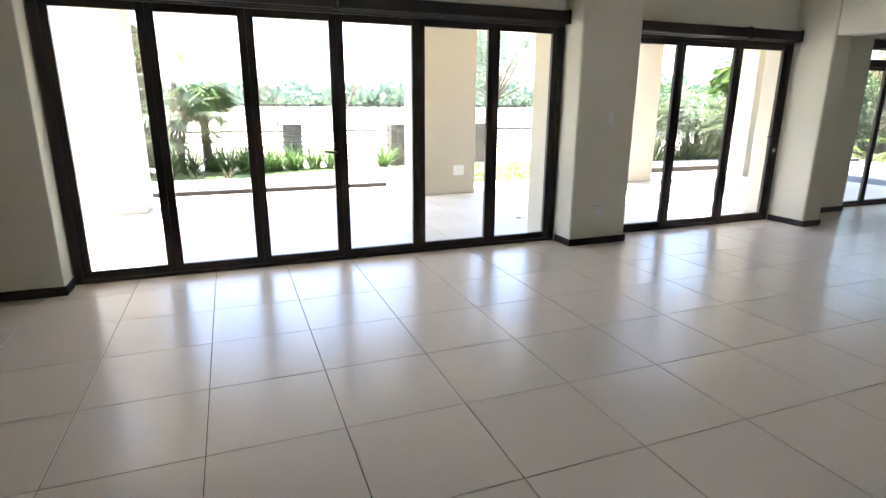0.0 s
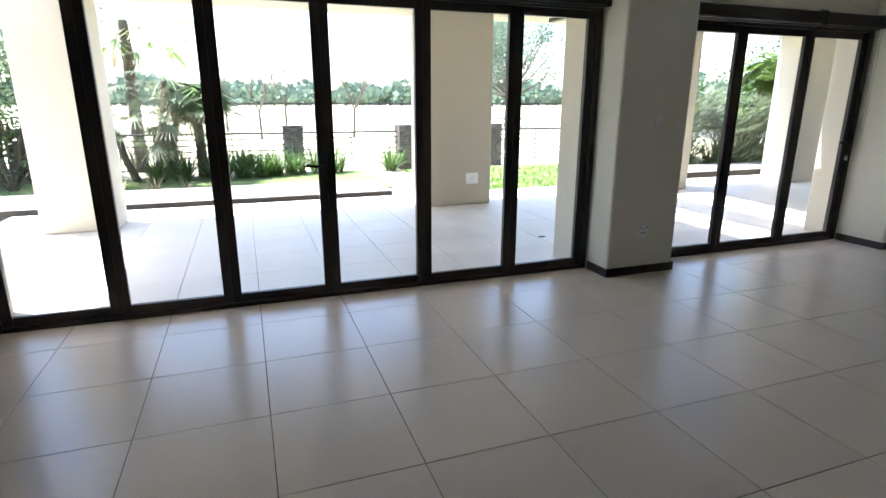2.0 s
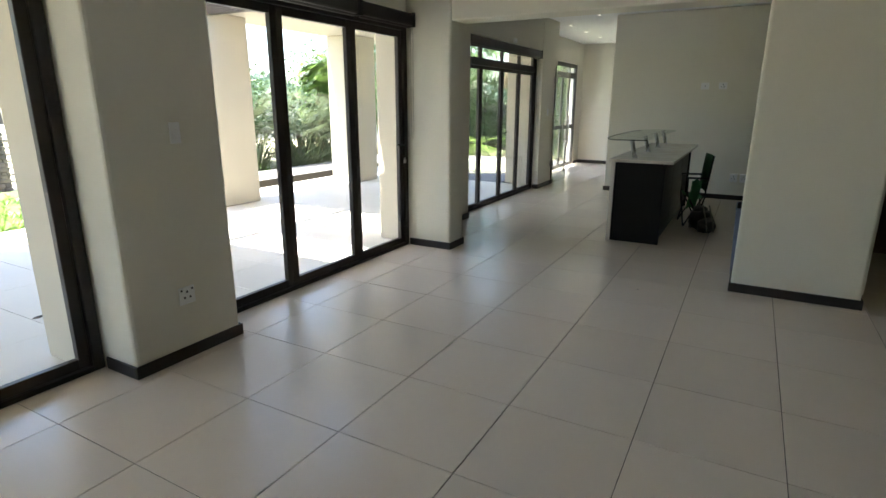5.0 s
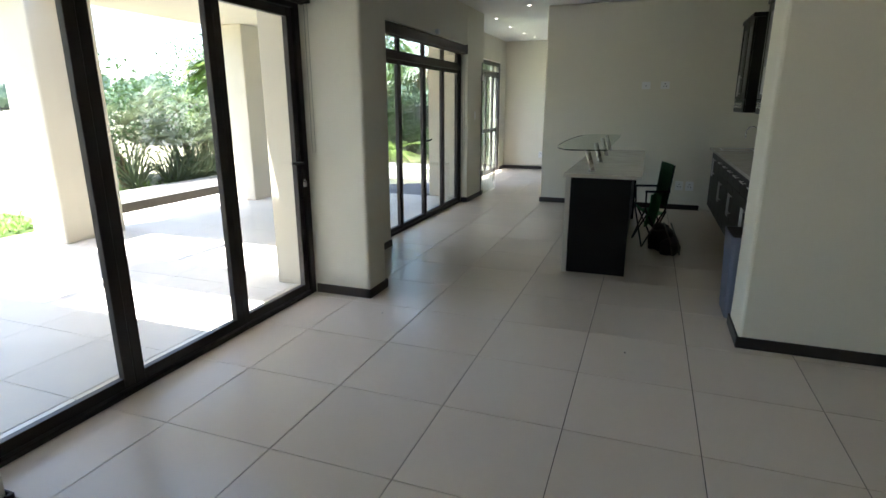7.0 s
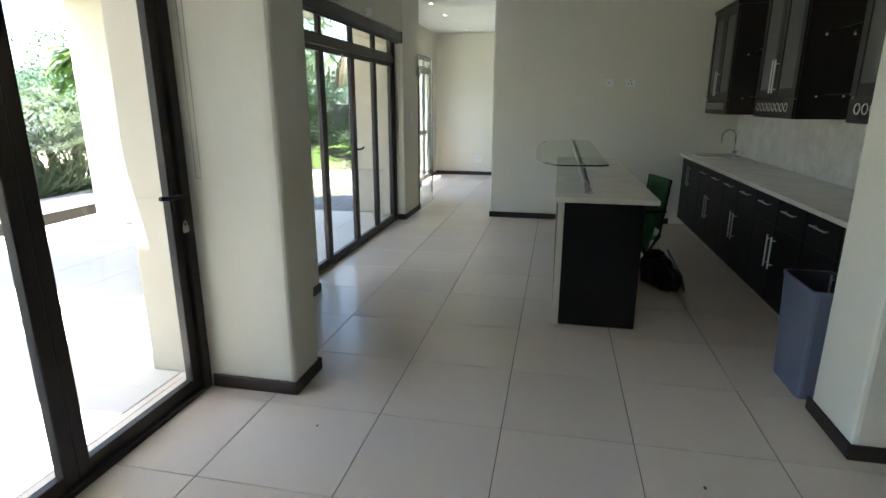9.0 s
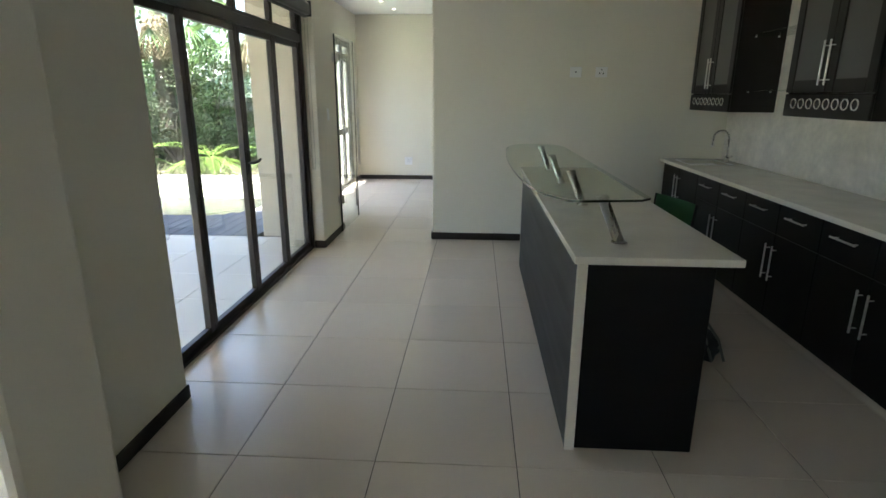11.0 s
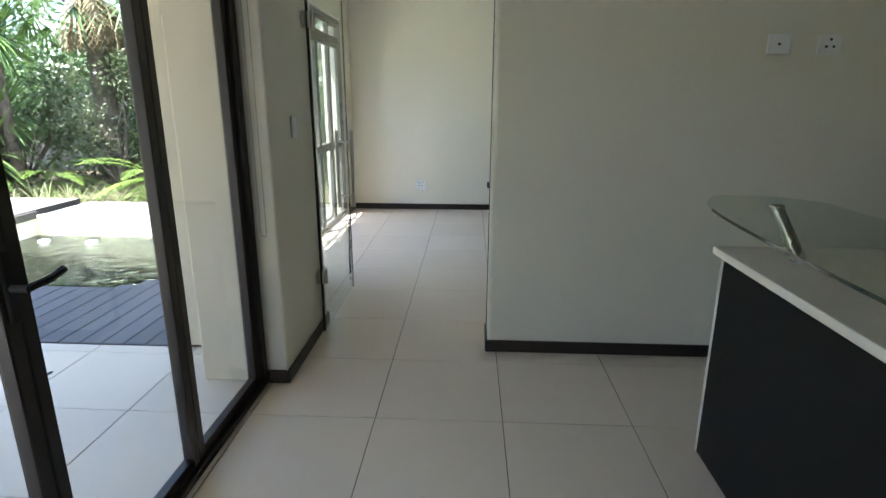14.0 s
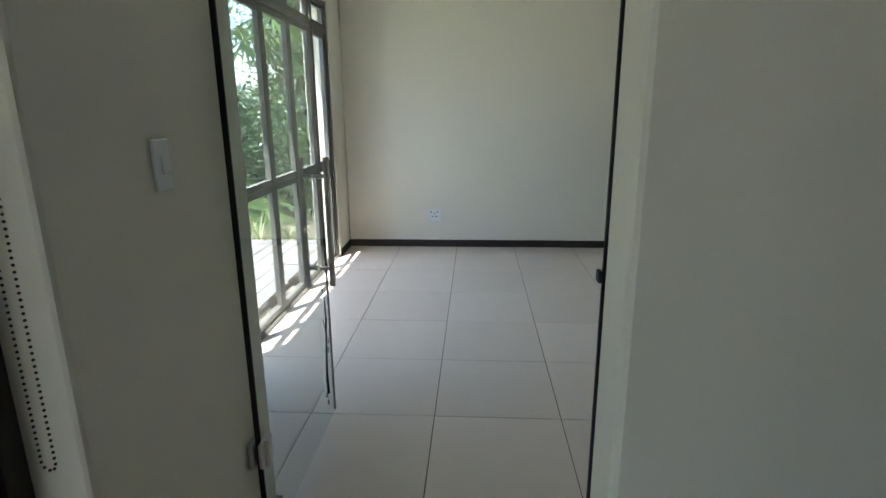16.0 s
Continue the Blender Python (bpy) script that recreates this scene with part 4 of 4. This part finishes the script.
def shrub(x, y, w, h, leaves, size, material, label, z=-0.13, depth=None, name="shrub", trunk_h=0.0, lobe_n=11, lobe_r=(0.16, 0.32)):
    """Limbs under a ragged crown of small leaves, gathered in uneven lobes."""
    t = empty(name, (x, y, z), label, "shrub" if not trunk_h else "tree")
    depth = depth or w
    lobes = [(Vector((RNG.uniform(-0.36, 0.36) * w, RNG.uniform(-0.36, 0.36) * depth, trunk_h + (h - trunk_h) * RNG.uniform(0.18, 0.85))),
              RNG.uniform(*lobe_r) * min(w, h - trunk_h)) for _ in range(lobe_n)]
    bm = bmesh.new()
    o = Vector((x, y, z))
    if trunk_h:
        add_tube(bm, o, o + Vector((0, 0, trunk_h)), 0.03 * h, 0.02 * h, 10)
    for c, r in lobes:
        a = o + Vector((0, 0, trunk_h * 0.9))
        mid = a.lerp(o + c, 0.5) + Vector((RNG.uniform(-1, 1), RNG.uniform(-1, 1), 0)) * 0.08 * w
        thin = math.sqrt(11 / lobe_n) * h
        add_tube(bm, a, mid, 0.012 * thin, 0.007 * thin, 6)
        add_tube(bm, mid, o + c, 0.007 * thin, 0.003 * thin, 6)
    finish(bm, "limbs", M_TRUNK, t, o)
    bm = bmesh.new()
    for k in range(leaves):
        c, r = lobes[RNG.randrange(len(lobes))]
        v = Vector((RNG.gauss(0, 1), RNG.gauss(0, 1), RNG.gauss(0, 1))).normalized() * r * RNG.uniform(0.55, 1.15)
        p = o + c + v
        if p.z < z:
            continue
        d = (v.normalized() + Vector((RNG.uniform(-1, 1), RNG.uniform(-1, 1), RNG.uniform(-0.8, 0.5)))).normalized()
        s = d.cross(Vector((RNG.uniform(-1, 1), RNG.uniform(-1, 1), 1))).normalized() * size * 0.28
        L = d * size * RNG.uniform(0.7, 1.3)
        bm.faces.new([bm.verts.new(q) for q in (p, p + L * 0.45 + s, p + L, p + L * 0.45 - s)])
    tagged(finish(bm, "leaves", material, t, o), kind="stuff")
    return t


# raised timber path beyond the terrace, its boards along x
def deck(name, x0, x1, y0, y1, z, material, label, board=0.14, along="x", curve=None, edge=True):
    t = structure(empty(name, ((x0 + x1) / 2, (y0 + y1) / 2, z - 0.03)), label, "deck")
    box("joist", x0 + 0.02, x1 - 0.02, y0 + 0.02, y1 - 0.02, -0.13, z - 0.032, M_TIMBER_EDGE, t)
    if edge:
        box("fascia", x0, x1, y0 - 0.004, y0 + 0.018, -0.124, z - 0.004, M_TIMBER_EDGE, t)
    n = int((y1 - y0) / board)
    for k in range(n):
        a = y0 + k * board + 0.003
        b = a + board - 0.006
        end = x1 if curve is None else curve((a + b) / 2)
        box("plank", x0, end, a, b, z - 0.028, z, material, t, bevel=0.003)
    return t


deck("deck_garden_1", -6.0, 2.60, 9.50, 10.9, 0.06, M_DECK, "raised weathered timber path with a dark edge")
deck("deck_garden_2", 8.2, 15.9, 9.76, 11.0, 0.06, M_DECK, "raised weathered timber path by the pool")
deck("deck_pool", 11.36, 12.35, 5.96, 9.74, 0.0, M_DECKDARK, "dark timber pool deck flush with the terrace", along="x",
     curve=lambda y: 12.36 if y > 6.95 else 12.36 + (6.95 - y) * 0.9, edge=False)
deck("deck_pool_far", 15.03, 16.0, 5.9, 9.74, 0.0, M_DECK, "weathered timber decking beyond the pool", edge=False)
deck("deck_far_room", 12.45, 15.02, 5.97, 6.55, -0.005, M_DECK, "weathered timber decking outside the garden doors", edge=False)

pool = structure(empty("pool", (13.7, 8.1, -1.2)), "small rectangular swimming pool with pale walls", "pool")
pb = bmesh.new()
add_box(pb, 12.36, 15.0, 6.6, 9.72, -0.75, -0.65)
add_box(pb, 12.26, 12.36, 6.5, 9.82, -0.65, -0.032)
add_box(pb, 15.0, 15.1, 6.5, 9.82, -0.65, -0.032)
add_box(pb, 12.36, 15.0, 6.5, 6.6, -0.65, -0.032)
add_box(pb, 12.36, 15.0, 9.72, 9.82, -0.65, -0.032)
finish(pb, "basin", M_POOL, pool, (13.7, 8.1, -1.2))
box("coping", 12.38, 14.98, 9.66, 9.74, -0.035, 0.055, M_TIMBER_EDGE, pool, bevel=0.006)
box("coping", 14.94, 15.025, 6.6, 9.655, -0.03, 0.012, M_QUARTZ, pool, bevel=0.006)
structure(box("water", 12.365, 14.995, 6.605, 9.715, -0.262, -0.26, M_WATER), "clear greenish pool water", "water")
for y_ in (9.35, 8.75):
    bm = bmesh.new()
    pts = [(14.62 + 0.05 * math.cos(a), y_ + 0.05 * math.sin(a), -0.255 + 0.01) for a in [2 * math.pi * i / 14 for i in range(15)]]
    add_path(bm, pts, 0.018, 7)
    tagged(finish(bm, "pool_float", M_WHITE, at=(14.62, y_, -0.25)), "white plastic ring floating in the pool", "float", "pool floats")

structure(box("lawn", -6.0, 3.0, 10.92, 13.6, -0.13, -0.10, M_LAWN, bevel=0.01), "strip of green lawn", "lawn")
structure(box("planting_bed_1", 3.9, 8.15, 9.42, 13.4, -0.13, -0.09, M_LAWN, bevel=0.02), "green planting bed", "planting bed")
structure(box("planting_bed_2", 16.05, 19.9, 5.5, 16.0, -0.13, -0.06, mat("leaf_litter", (0.14, 0.11, 0.075), rough=0.95, var=0.3, scale=6, fine=40, bump=0.9, dist=0.02), bevel=0.02), "planting bed with leaf litter", "planting bed")


def ground_cover():
    bm = bmesh.new()
    for k in range(620):
        x, y = RNG.uniform(4.0, 8.1), RNG.uniform(9.5, 12.6)
        rosette(bm, Vector((x, y, -0.09)), 9, 0.16, 0.03, 0.9, 0.2, 1.3)
    tagged(finish(bm, "ground_cover", M_LEAF_LIME, at=(6, 11, -0.09)), "low tufted lime-green ground cover plants", "ground cover", kind="stuff")


ground_cover()


# fence: gabion pillars with iron rods between
def gabion(x, y):
    t = empty("gabion_pillar", (x, y, -0.13), "dark stacked stone gabion fence pillar", "pillar", "fence pillars")
    box("core", x - 0.19, x + 0.19, y - 0.19, y + 0.19, -0.13, 0.93, M_TIMBER_EDGE, t)
    z = -0.12
    while z < 0.92:
        h = RNG.uniform(0.05, 0.09)
        u = -0.22
        while u < 0.20:
            w = min(RNG.uniform(0.08, 0.18), 0.22 - u)
            p = RNG.uniform(0.0, 0.025)
            box("stone", x + u, x + u + w - 0.006, y - 0.215 - p, y - 0.17, z, min(z + h - 0.006, 0.95), M_STONE, t, bevel=0.008)
            box("stone", x - 0.215 - p, x - 0.17, y + u + 0.02, y + u + w - 0.006, z, min(z + h - 0.006, 0.95), M_STONE, t, bevel=0.008)
            u += w
        z += h
    return t


PILLARS = [(-6.3, 14.1), (-3.8, 14.05), (-1.20, 14.0), (1.44, 13.95), (4.1, 13.9), (6.4, 13.95), (9.0, 13.95)]
for x, y in PILLARS:
    gabion(x, y)
fence = empty("fence", (1.5, 13.95, -0.13), "low iron fence of level rods between stone pillars", "fence")
for (x0, y0), (x1, y1) in zip(PILLARS, PILLARS[1:]):
    for k in range(7):
        z = 0.02 + 0.125 * k
        tube("rail", [(x0 + 0.2, y0, z), (x1 - 0.2, y1, z)], 0.022 if k == 6 else 0.012, M_IRON, fence, 6)
    tube("stake", [((x0 + x1) / 2, y0 + 0.01, -0.13), ((x0 + x1) / 2, y0 + 0.01, 0.76)], 0.012, M_IRON, fence, 6)

clump("strap_plant", [(-0.9, 13.3), (-0.4, 13.5), (0.15, 13.2), (0.5, 13.45), (0.95, 13.3), (1.3, 13.35), (1.9, 13.5), (2.3, 13.45), (3.6, 13.55), (-0.1, 13.25), (0.3, 13.3), (0.75, 13.2), (-1.3, 12.9)], 90, 0.8, 0.04, M_LEAF, "green clump of strap-leaved plants along the fence", "plant", 0.9, 0.7, group="strap plants")
clump("dry_grass_tuft", [(-2.3, 11.6), (-1.7, 11.5), (-1.2, 11.75), (-0.7, 11.7), (-2.9, 11.4), (-0.2, 11.9)], 60, 0.45, 0.025, M_STRAW, "dry pale grass tuft at the lawn's edge", "grass", 1.4, 0.1, group="dry tufts")
palm(-1.55, 13.2, (1.3, 2.0, 1.0, 1.6), 17, 1.0, 0.6, M_LEAF_PALE, "dusty green multi-stemmed fan palm by the fence", fan=True, leaflets=25, dead=4, r=0.08, spread=0.8, width=0.03, droop=0.5)
palm(-0.5, 13.6, (1.8,), 52, 0.55, 0.8, M_LEAF, "green palm with a dense crown of drooping fronds", dead=26, r=0.11, leaflets=22, width=0.045, droop=1.3)
palm(-1.9, 15.2, (3.3,), 22, 1.3, 0.7, M_LEAF_LIME, "tall pale green fan palm", fan=True, leaflets=16, dead=5, r=0.14, width=0.05)
palm(-4.2, 13.4, (2.0, 2.8), 18, 1.4, 0.6, M_LEAF, "green fan palm with broad leaves", fan=True, leaflets=15, dead=4, r=0.12, width=0.05)
shrub(-3.6, 12.6, 2.4, 2.6, 2600, 0.10, M_LEAF_DARK, "dense dark green garden shrub")
shrub(-5.6, 14.5, 3.4, 4.6, 3200, 0.13, M_LEAF_DARK, "tall dark green garden shrub")

# bushy palms at the path's corner
palm(11.2, 12.0, (0.35, 0.7, 0.95, 0.5), 19, 1.15, 0.62, M_LEAF_PALE, "large dusty green clumping fan palm", fan=True, dead=5, r=0.09, spread=0.75, leaflets=27, upright=1.05, droop=0.2, width=0.026)
palm(12.9, 12.2, (0.3, 0.8, 1.0, 0.5), 19, 1.15, 0.62, M_LEAF_PALE, "large dusty green clumping fan palm", fan=True, dead=5, r=0.09, spread=0.8, leaflets=27, upright=1.05, droop=0.2, width=0.026)
palm(14.2, 13.0, (1.5, 2.2, 2.6), 36, 0.8, 0.55, M_LEAF_LIME, "bright green yucca-like palm behind the bush", dead=3, r=0.10, spread=0.5, leaflets=18, width=0.05)
clump("sword_leaf_plant", [(10.7, 11.55), (11.3, 11.5), (11.9, 11.5), (12.5, 11.55), (13.1, 11.7)], 90, 1.15, 0.05, M_LEAF_PALE, "grey-green sword-leaved plant before the palm bush", "plant", 0.7, 0.35, group="sword-leaved plants")
shrub(11.6, 13.2, 3.6, 2.4, 3600, 0.10, M_LEAF_DARK, "dense green shrub behind the palm bush")
clump("strap_plant", [(9.6, 11.5), (10.1, 11.4), (10.6, 11.45), (9.9, 11.8), (11.1, 11.35)], 48, 0.32, 0.03, M_LEAF_LIME, "low lime-green border plants by the path", "plant", 0.9, 0.4, group="border plants")
shrub(15.6, 14.0, 3.2, 3.4, 3400, 0.11, M_LEAF_DARK, "dense dark green hedge shrub behind the path")


# pool garden
def yucca(x, y, heads, label):
    t = empty("yucca", (x, y, -0.06), label, "yucca")
    bm = bmesh.new()
    for dx, dy, h, n in heads:
        trunk(t, [(x + dx * 0.3, y + dy * 0.3, -0.06), (x + dx * 0.8, y + dy * 0.8, h * 0.5), (x + dx, y + dy, h)], 0.09, 0.06)
        rosette(bm, Vector((x + dx, y + dy, h)), n, 0.95, 0.07, 0.5, -0.7, 1.5)
    tagged(finish(bm, "blades", M_LEAF, t, (x, y, 0)), kind="stuff")
    return t


yucca(16.6, 11.2, ((0.0, 0.0, 2.35, 130), (-0.2, 0.75, 1.7, 110), (0.3, 0.5, 1.0, 90), (0.3, 1.1, 2.0, 100), (-0.1, 1.3, 0.9, 90), (0.1, 0.2, 1.2, 90), (-0.15, 0.3, 0.55, 80), (0.2, 0.9, 0.5, 80)), "branching yucca with sword-shaped green blades")
palm(18.0, 10.55, (3.5,), 30, 1.5, 0.8, M_LEAF, "tall fan palm with a skirt of dry fronds", fan=True, leaflets=18, dead=26, r=0.20, width=0.055)
palm(18.6, 8.6, (3.2,), 26, 1.5, 0.8, M_LEAF, "tall fan palm hung with dry fronds", fan=True, leaflets=18, dead=20, r=0.18, width=0.055)
palm(16.75, 9.05, (0.35,), 30, 1.2, 0.24, M_LEAF_LIME, "low bright green cycad with arching fronds", dead=0, r=0.13, leaflets=34, upright=0.0, width=0.02, name="cycad")
palm(16.9, 11.0, (0.3,), 26, 1.1, 0.22, M_LEAF_LIME, "low bright green cycad with arching fronds", dead=0, r=0.12, leaflets=30, upright=0.0, width=0.02, name="cycad")
palm(16.9, 7.4, (0.3,), 26, 1.1, 0.22, M_LEAF, "low green cycad with arching fronds", dead=0, r=0.12, leaflets=30, upright=0.0, width=0.02, name="cycad")
shrub(17.6, 10.2, 1.9, 2.3, 5200, 0.075, M_LEAF_PALE, "white-green variegated garden shrub", z=-0.06)
shrub(17.9, 12.2, 2.2, 2.6, 4200, 0.09, M_LEAF_DARK, "dark green garden shrub", z=-0.06)
shrub(17.6, 8.0, 1.5, 1.2, 3200, 0.07, M_LEAF_DARK, "dark green garden shrub", z=-0.06)
shrub(18.0, 6.8, 1.8, 1.6, 3000, 0.08, M_LEAF_DARK, "dark green garden shrub", z=-0.06)
shrub(18.2, 9.4, 1.5, 1.2, 3000, 0.08, M_LEAF_DARK, "dark green garden shrub", z=-0.06)
clump("ribbon_grass", [(16.22 + 0.1 * math.sin(k * 1.9), 6.3 + 0.33 * k) for k in range(20)], 60, 0.42, 0.02, leaf_mat("pale_ribbon_leaf", (0.33, 0.35, 0.18)), "pale ribbon-leaved grass clump edging the pool deck", "grass", 1.5, 0.3, z=-0.06, group="ribbon grass")
for k in range(5):
    shrub(19.0 + 0.3 * (k % 2), 6.4 + 1.75 * k, 1.9, 2.0 + 0.5 * (k % 3), 3600, 0.085, M_LEAF_DARK if k % 2 else M_LEAF, "leafy green shrub before the boundary wall", z=-0.06)
structure(box("garden_wall", 19.9, 20.1, 2.0, 22.0, -0.13, 1.45, M_CONCRETE, bevel=0.01), "grey plastered boundary wall with piers", "wall")
gw = bpy.data.objects["garden_wall"]
for k in range(9):
    y = 3.0 + 2.3 * k
    box("pier", 19.80, 20.2, y - 0.17, y + 0.17, -0.13, 1.56, M_CONCRETE, gw, bevel=0.01)
for x, y, w, h in ((22.5, 8.5, 4.0, 5.0), (22.0, 12.5, 4.0, 5.5), (22.8, 5.0, 4.0, 5.0), (21.8, 16.5, 4.0, 5.0)):
    shrub(x, y, w, h, 5200, 0.17, M_LEAF_DARK, "tall dark green tree behind the boundary wall", trunk_h=1.2, name="garden_tree")


# field trees
def bare_tree(x, y, h):
    bm = bmesh.new()

    def grow(p, d, length, r, depth):
        q = p + d * length
        add_tube(bm, p, q, r, r * 0.72, 6, caps=False)
        if depth:
            for _ in range(3 if depth > 2 else 2):
                e = (d + Vector((RNG.uniform(-0.7, 0.7), RNG.uniform(-0.7, 0.7), RNG.uniform(0.0, 0.4)))).normalized()
                grow(q, e, length * RNG.uniform(0.6, 0.85), r * 0.62, depth - 1)

    grow(Vector((x, y, -0.13)), Vector((RNG.uniform(-0.06, 0.06), 0, 1)), h * 0.34, h * 0.018, 4)
    tagged(finish(bm, "bare_tree", M_TRUNK, at=(x, y, -0.13)), "leafless young tree standing in the dry field", "tree", "bare trees")


for x, y, h in ((5.1, 26, 3.6), (1.1, 26, 3.4), (-0.4, 32, 3.3), (3.0, 38, 4.2), (-7, 30, 3.6)):
    bare_tree(x, y, h)
shrub(21.5, 50.0, 9.0, 10.5, 5200, 0.36, M_FAR_HAZED, "spreading leafy tree in the dry field", trunk_h=2.6, name="field_tree")
shrub(-9, 33, 6.0, 8.0, 3800, 0.30, M_FAR_HAZED, "leafy tree beyond the fence", trunk_h=2.0, name="field_tree")
shrub(16.8, 34, 8.6, 8.8, 9000, 0.17, M_FAR_HAZED, "spreading airy tree in the dry field", trunk_h=1.9, name="field_tree", lobe_n=44, lobe_r=(0.07, 0.15))


def far_woods():
    """A distant belt of trees: ragged crowns of clumped leaves."""
    bm = bmesh.new()
    for k in range(430):
        a = math.radians(RNG.uniform(-50, 72))
        d = RNG.uniform(190, 240)
        c = Vector((math.sin(a) * d, math.cos(a) * d, 0))
        h, w = RNG.choice((4, 5, 5, 6, 7, 8, 10)) * RNG.uniform(0.8, 1.1), RNG.uniform(8, 16)
        for j in range(64):
            v = Vector((RNG.gauss(0, 1), RNG.gauss(0, 1), RNG.gauss(0, 1))).normalized() * RNG.uniform(0.6, 1.0)
            p = c + Vector((v.x * w / 2, v.y * w / 2, h * 0.5 + v.z * h * 0.5))
            s = RNG.uniform(0.8, 1.7)
            n1 = Vector((RNG.uniform(-1, 1), RNG.uniform(-1, 1), RNG.uniform(-1, 1))).normalized()
            n2 = n1.cross(Vector((RNG.uniform(-1, 1), 1, 0.2))).normalized()
            bm.faces.new([bm.verts.new(q) for q in (p - n1 * s, p + n2 * s * 0.8, p + n1 * s, p - n2 * s * 0.8)])
    tagged(finish(bm, "far_woods", M_FAR_HAZED, at=(0, 200, -0.13)), "belt of distant trees in haze-paled green across the field", "woods", kind="stuff")


far_woods()
fb = bmesh.new()
add_box(fb, -160, 200, 148, 148.3, 0.6, 0.9)
for k in range(120):
    add_box(fb, -160 + 3 * k, -159.7 + 3 * k, 148, 148.3, -0.13, 1.0)
tagged(finish(fb, "far_fence", M_IRON, at=(0, 148, -0.13)), "thin rail fence far across the field", "fence")


# ---- floor tiles, laid on one grid through house and terrace ----
def tile_mesh(name, material, w, d, h=0.010, c=0.0015):
    me = bpy.data.meshes.new(name)
    a, b = w / 2, d / 2
    v = [(-a, -b, -h), (a, -b, -h), (a, b, -h), (-a, b, -h), (-a, -b, -c), (a, -b, -c), (a, b, -c), (-a, b, -c),
         (-a + c, -b + c, 0), (a - c, -b + c, 0), (a - c, b - c, 0), (-a + c, b - c, 0)]
    f = [(0, 1, 5, 4), (1, 2, 6, 5), (2, 3, 7, 6), (3, 0, 4, 7), (4, 5, 9, 8), (5, 6, 10, 9), (6, 7, 11, 10), (7, 4, 8, 11), (8, 9, 10, 11)]
    me.from_pydata(v, [], f)
    me.materials.append(material)
    return me


def lay_tiles(parent, x0, x1, y0, y1, near, material, joint, z):
    """Tiles of the grid clipped to the rectangle; those inside near are parts, the rest one mesh."""
    shared = {}
    rest_v, rest_f = [], []
    i0, i1 = math.floor((x0 - GX) / PITCH), math.ceil((x1 - GX) / PITCH)
    j0, j1 = math.floor((y0 - GY) / PITCH), math.ceil((y1 - GY) / PITCH)
    for i in range(i0, i1):
        for j in range(j0, j1):
            a, b = max(GX + i * PITCH, x0) + joint / 2, min(GX + (i + 1) * PITCH, x1) - joint / 2
            c, d = max(GY + j * PITCH, y0) + joint / 2, min(GY + (j + 1) * PITCH, y1) - joint / 2
            if b - a < 0.02 or d - c < 0.02:
                continue
            key = (round(b - a, 4), round(d - c, 4))
            if key not in shared:
                shared[key] = tile_mesh("tile", material, *key)
            cx, cy = (a + b) / 2, (c + d) / 2
            if near[0] < cx < near[1] and near[2] < cy < near[3]:
                ob = new("tile", shared[key])
                ob.parent = parent
                ob.location = Vector((cx, cy, z + RNG.uniform(-0.0003, 0.0003))) - world_place(parent)
            else:
                n = len(rest_v)
                me = shared[key]
                rest_v += [(v.co.x + cx, v.co.y + cy, v.co.z + z) for v in me.vertices]
                rest_f += [tuple(n + k for k in p.vertices) for p in me.polygons]
    if rest_v:
        me = bpy.data.meshes.new("tiles")
        me.from_pydata([(x - parent.location.x, y - parent.location.y, zz - parent.location.z) for x, y, zz in rest_v], [], rest_f)
        me.materials.append(material)
        ob = new("tiles", me)
        ob.parent = parent
        tagged(ob, kind="stuff")


lay_tiles(floor, -4.4, GX + 19 * PITCH, -3.5, 5.20, (-1.5, 11.7, 1.2, 5.0), M_TILE, 0.0035, 0.0)
lay_tiles(floor, GX + 19 * PITCH, 15.75, 1.4, 5.74, (11.7, 15.7, 2.7, 5.74), M_TILE, 0.0035, 0.0)
lay_tiles(terrace, -2.6, 11.34, 5.203, 9.40, (2.0, 11.2, 5.3, 8.2), M_TILE_OUT, 0.004, 0.0)
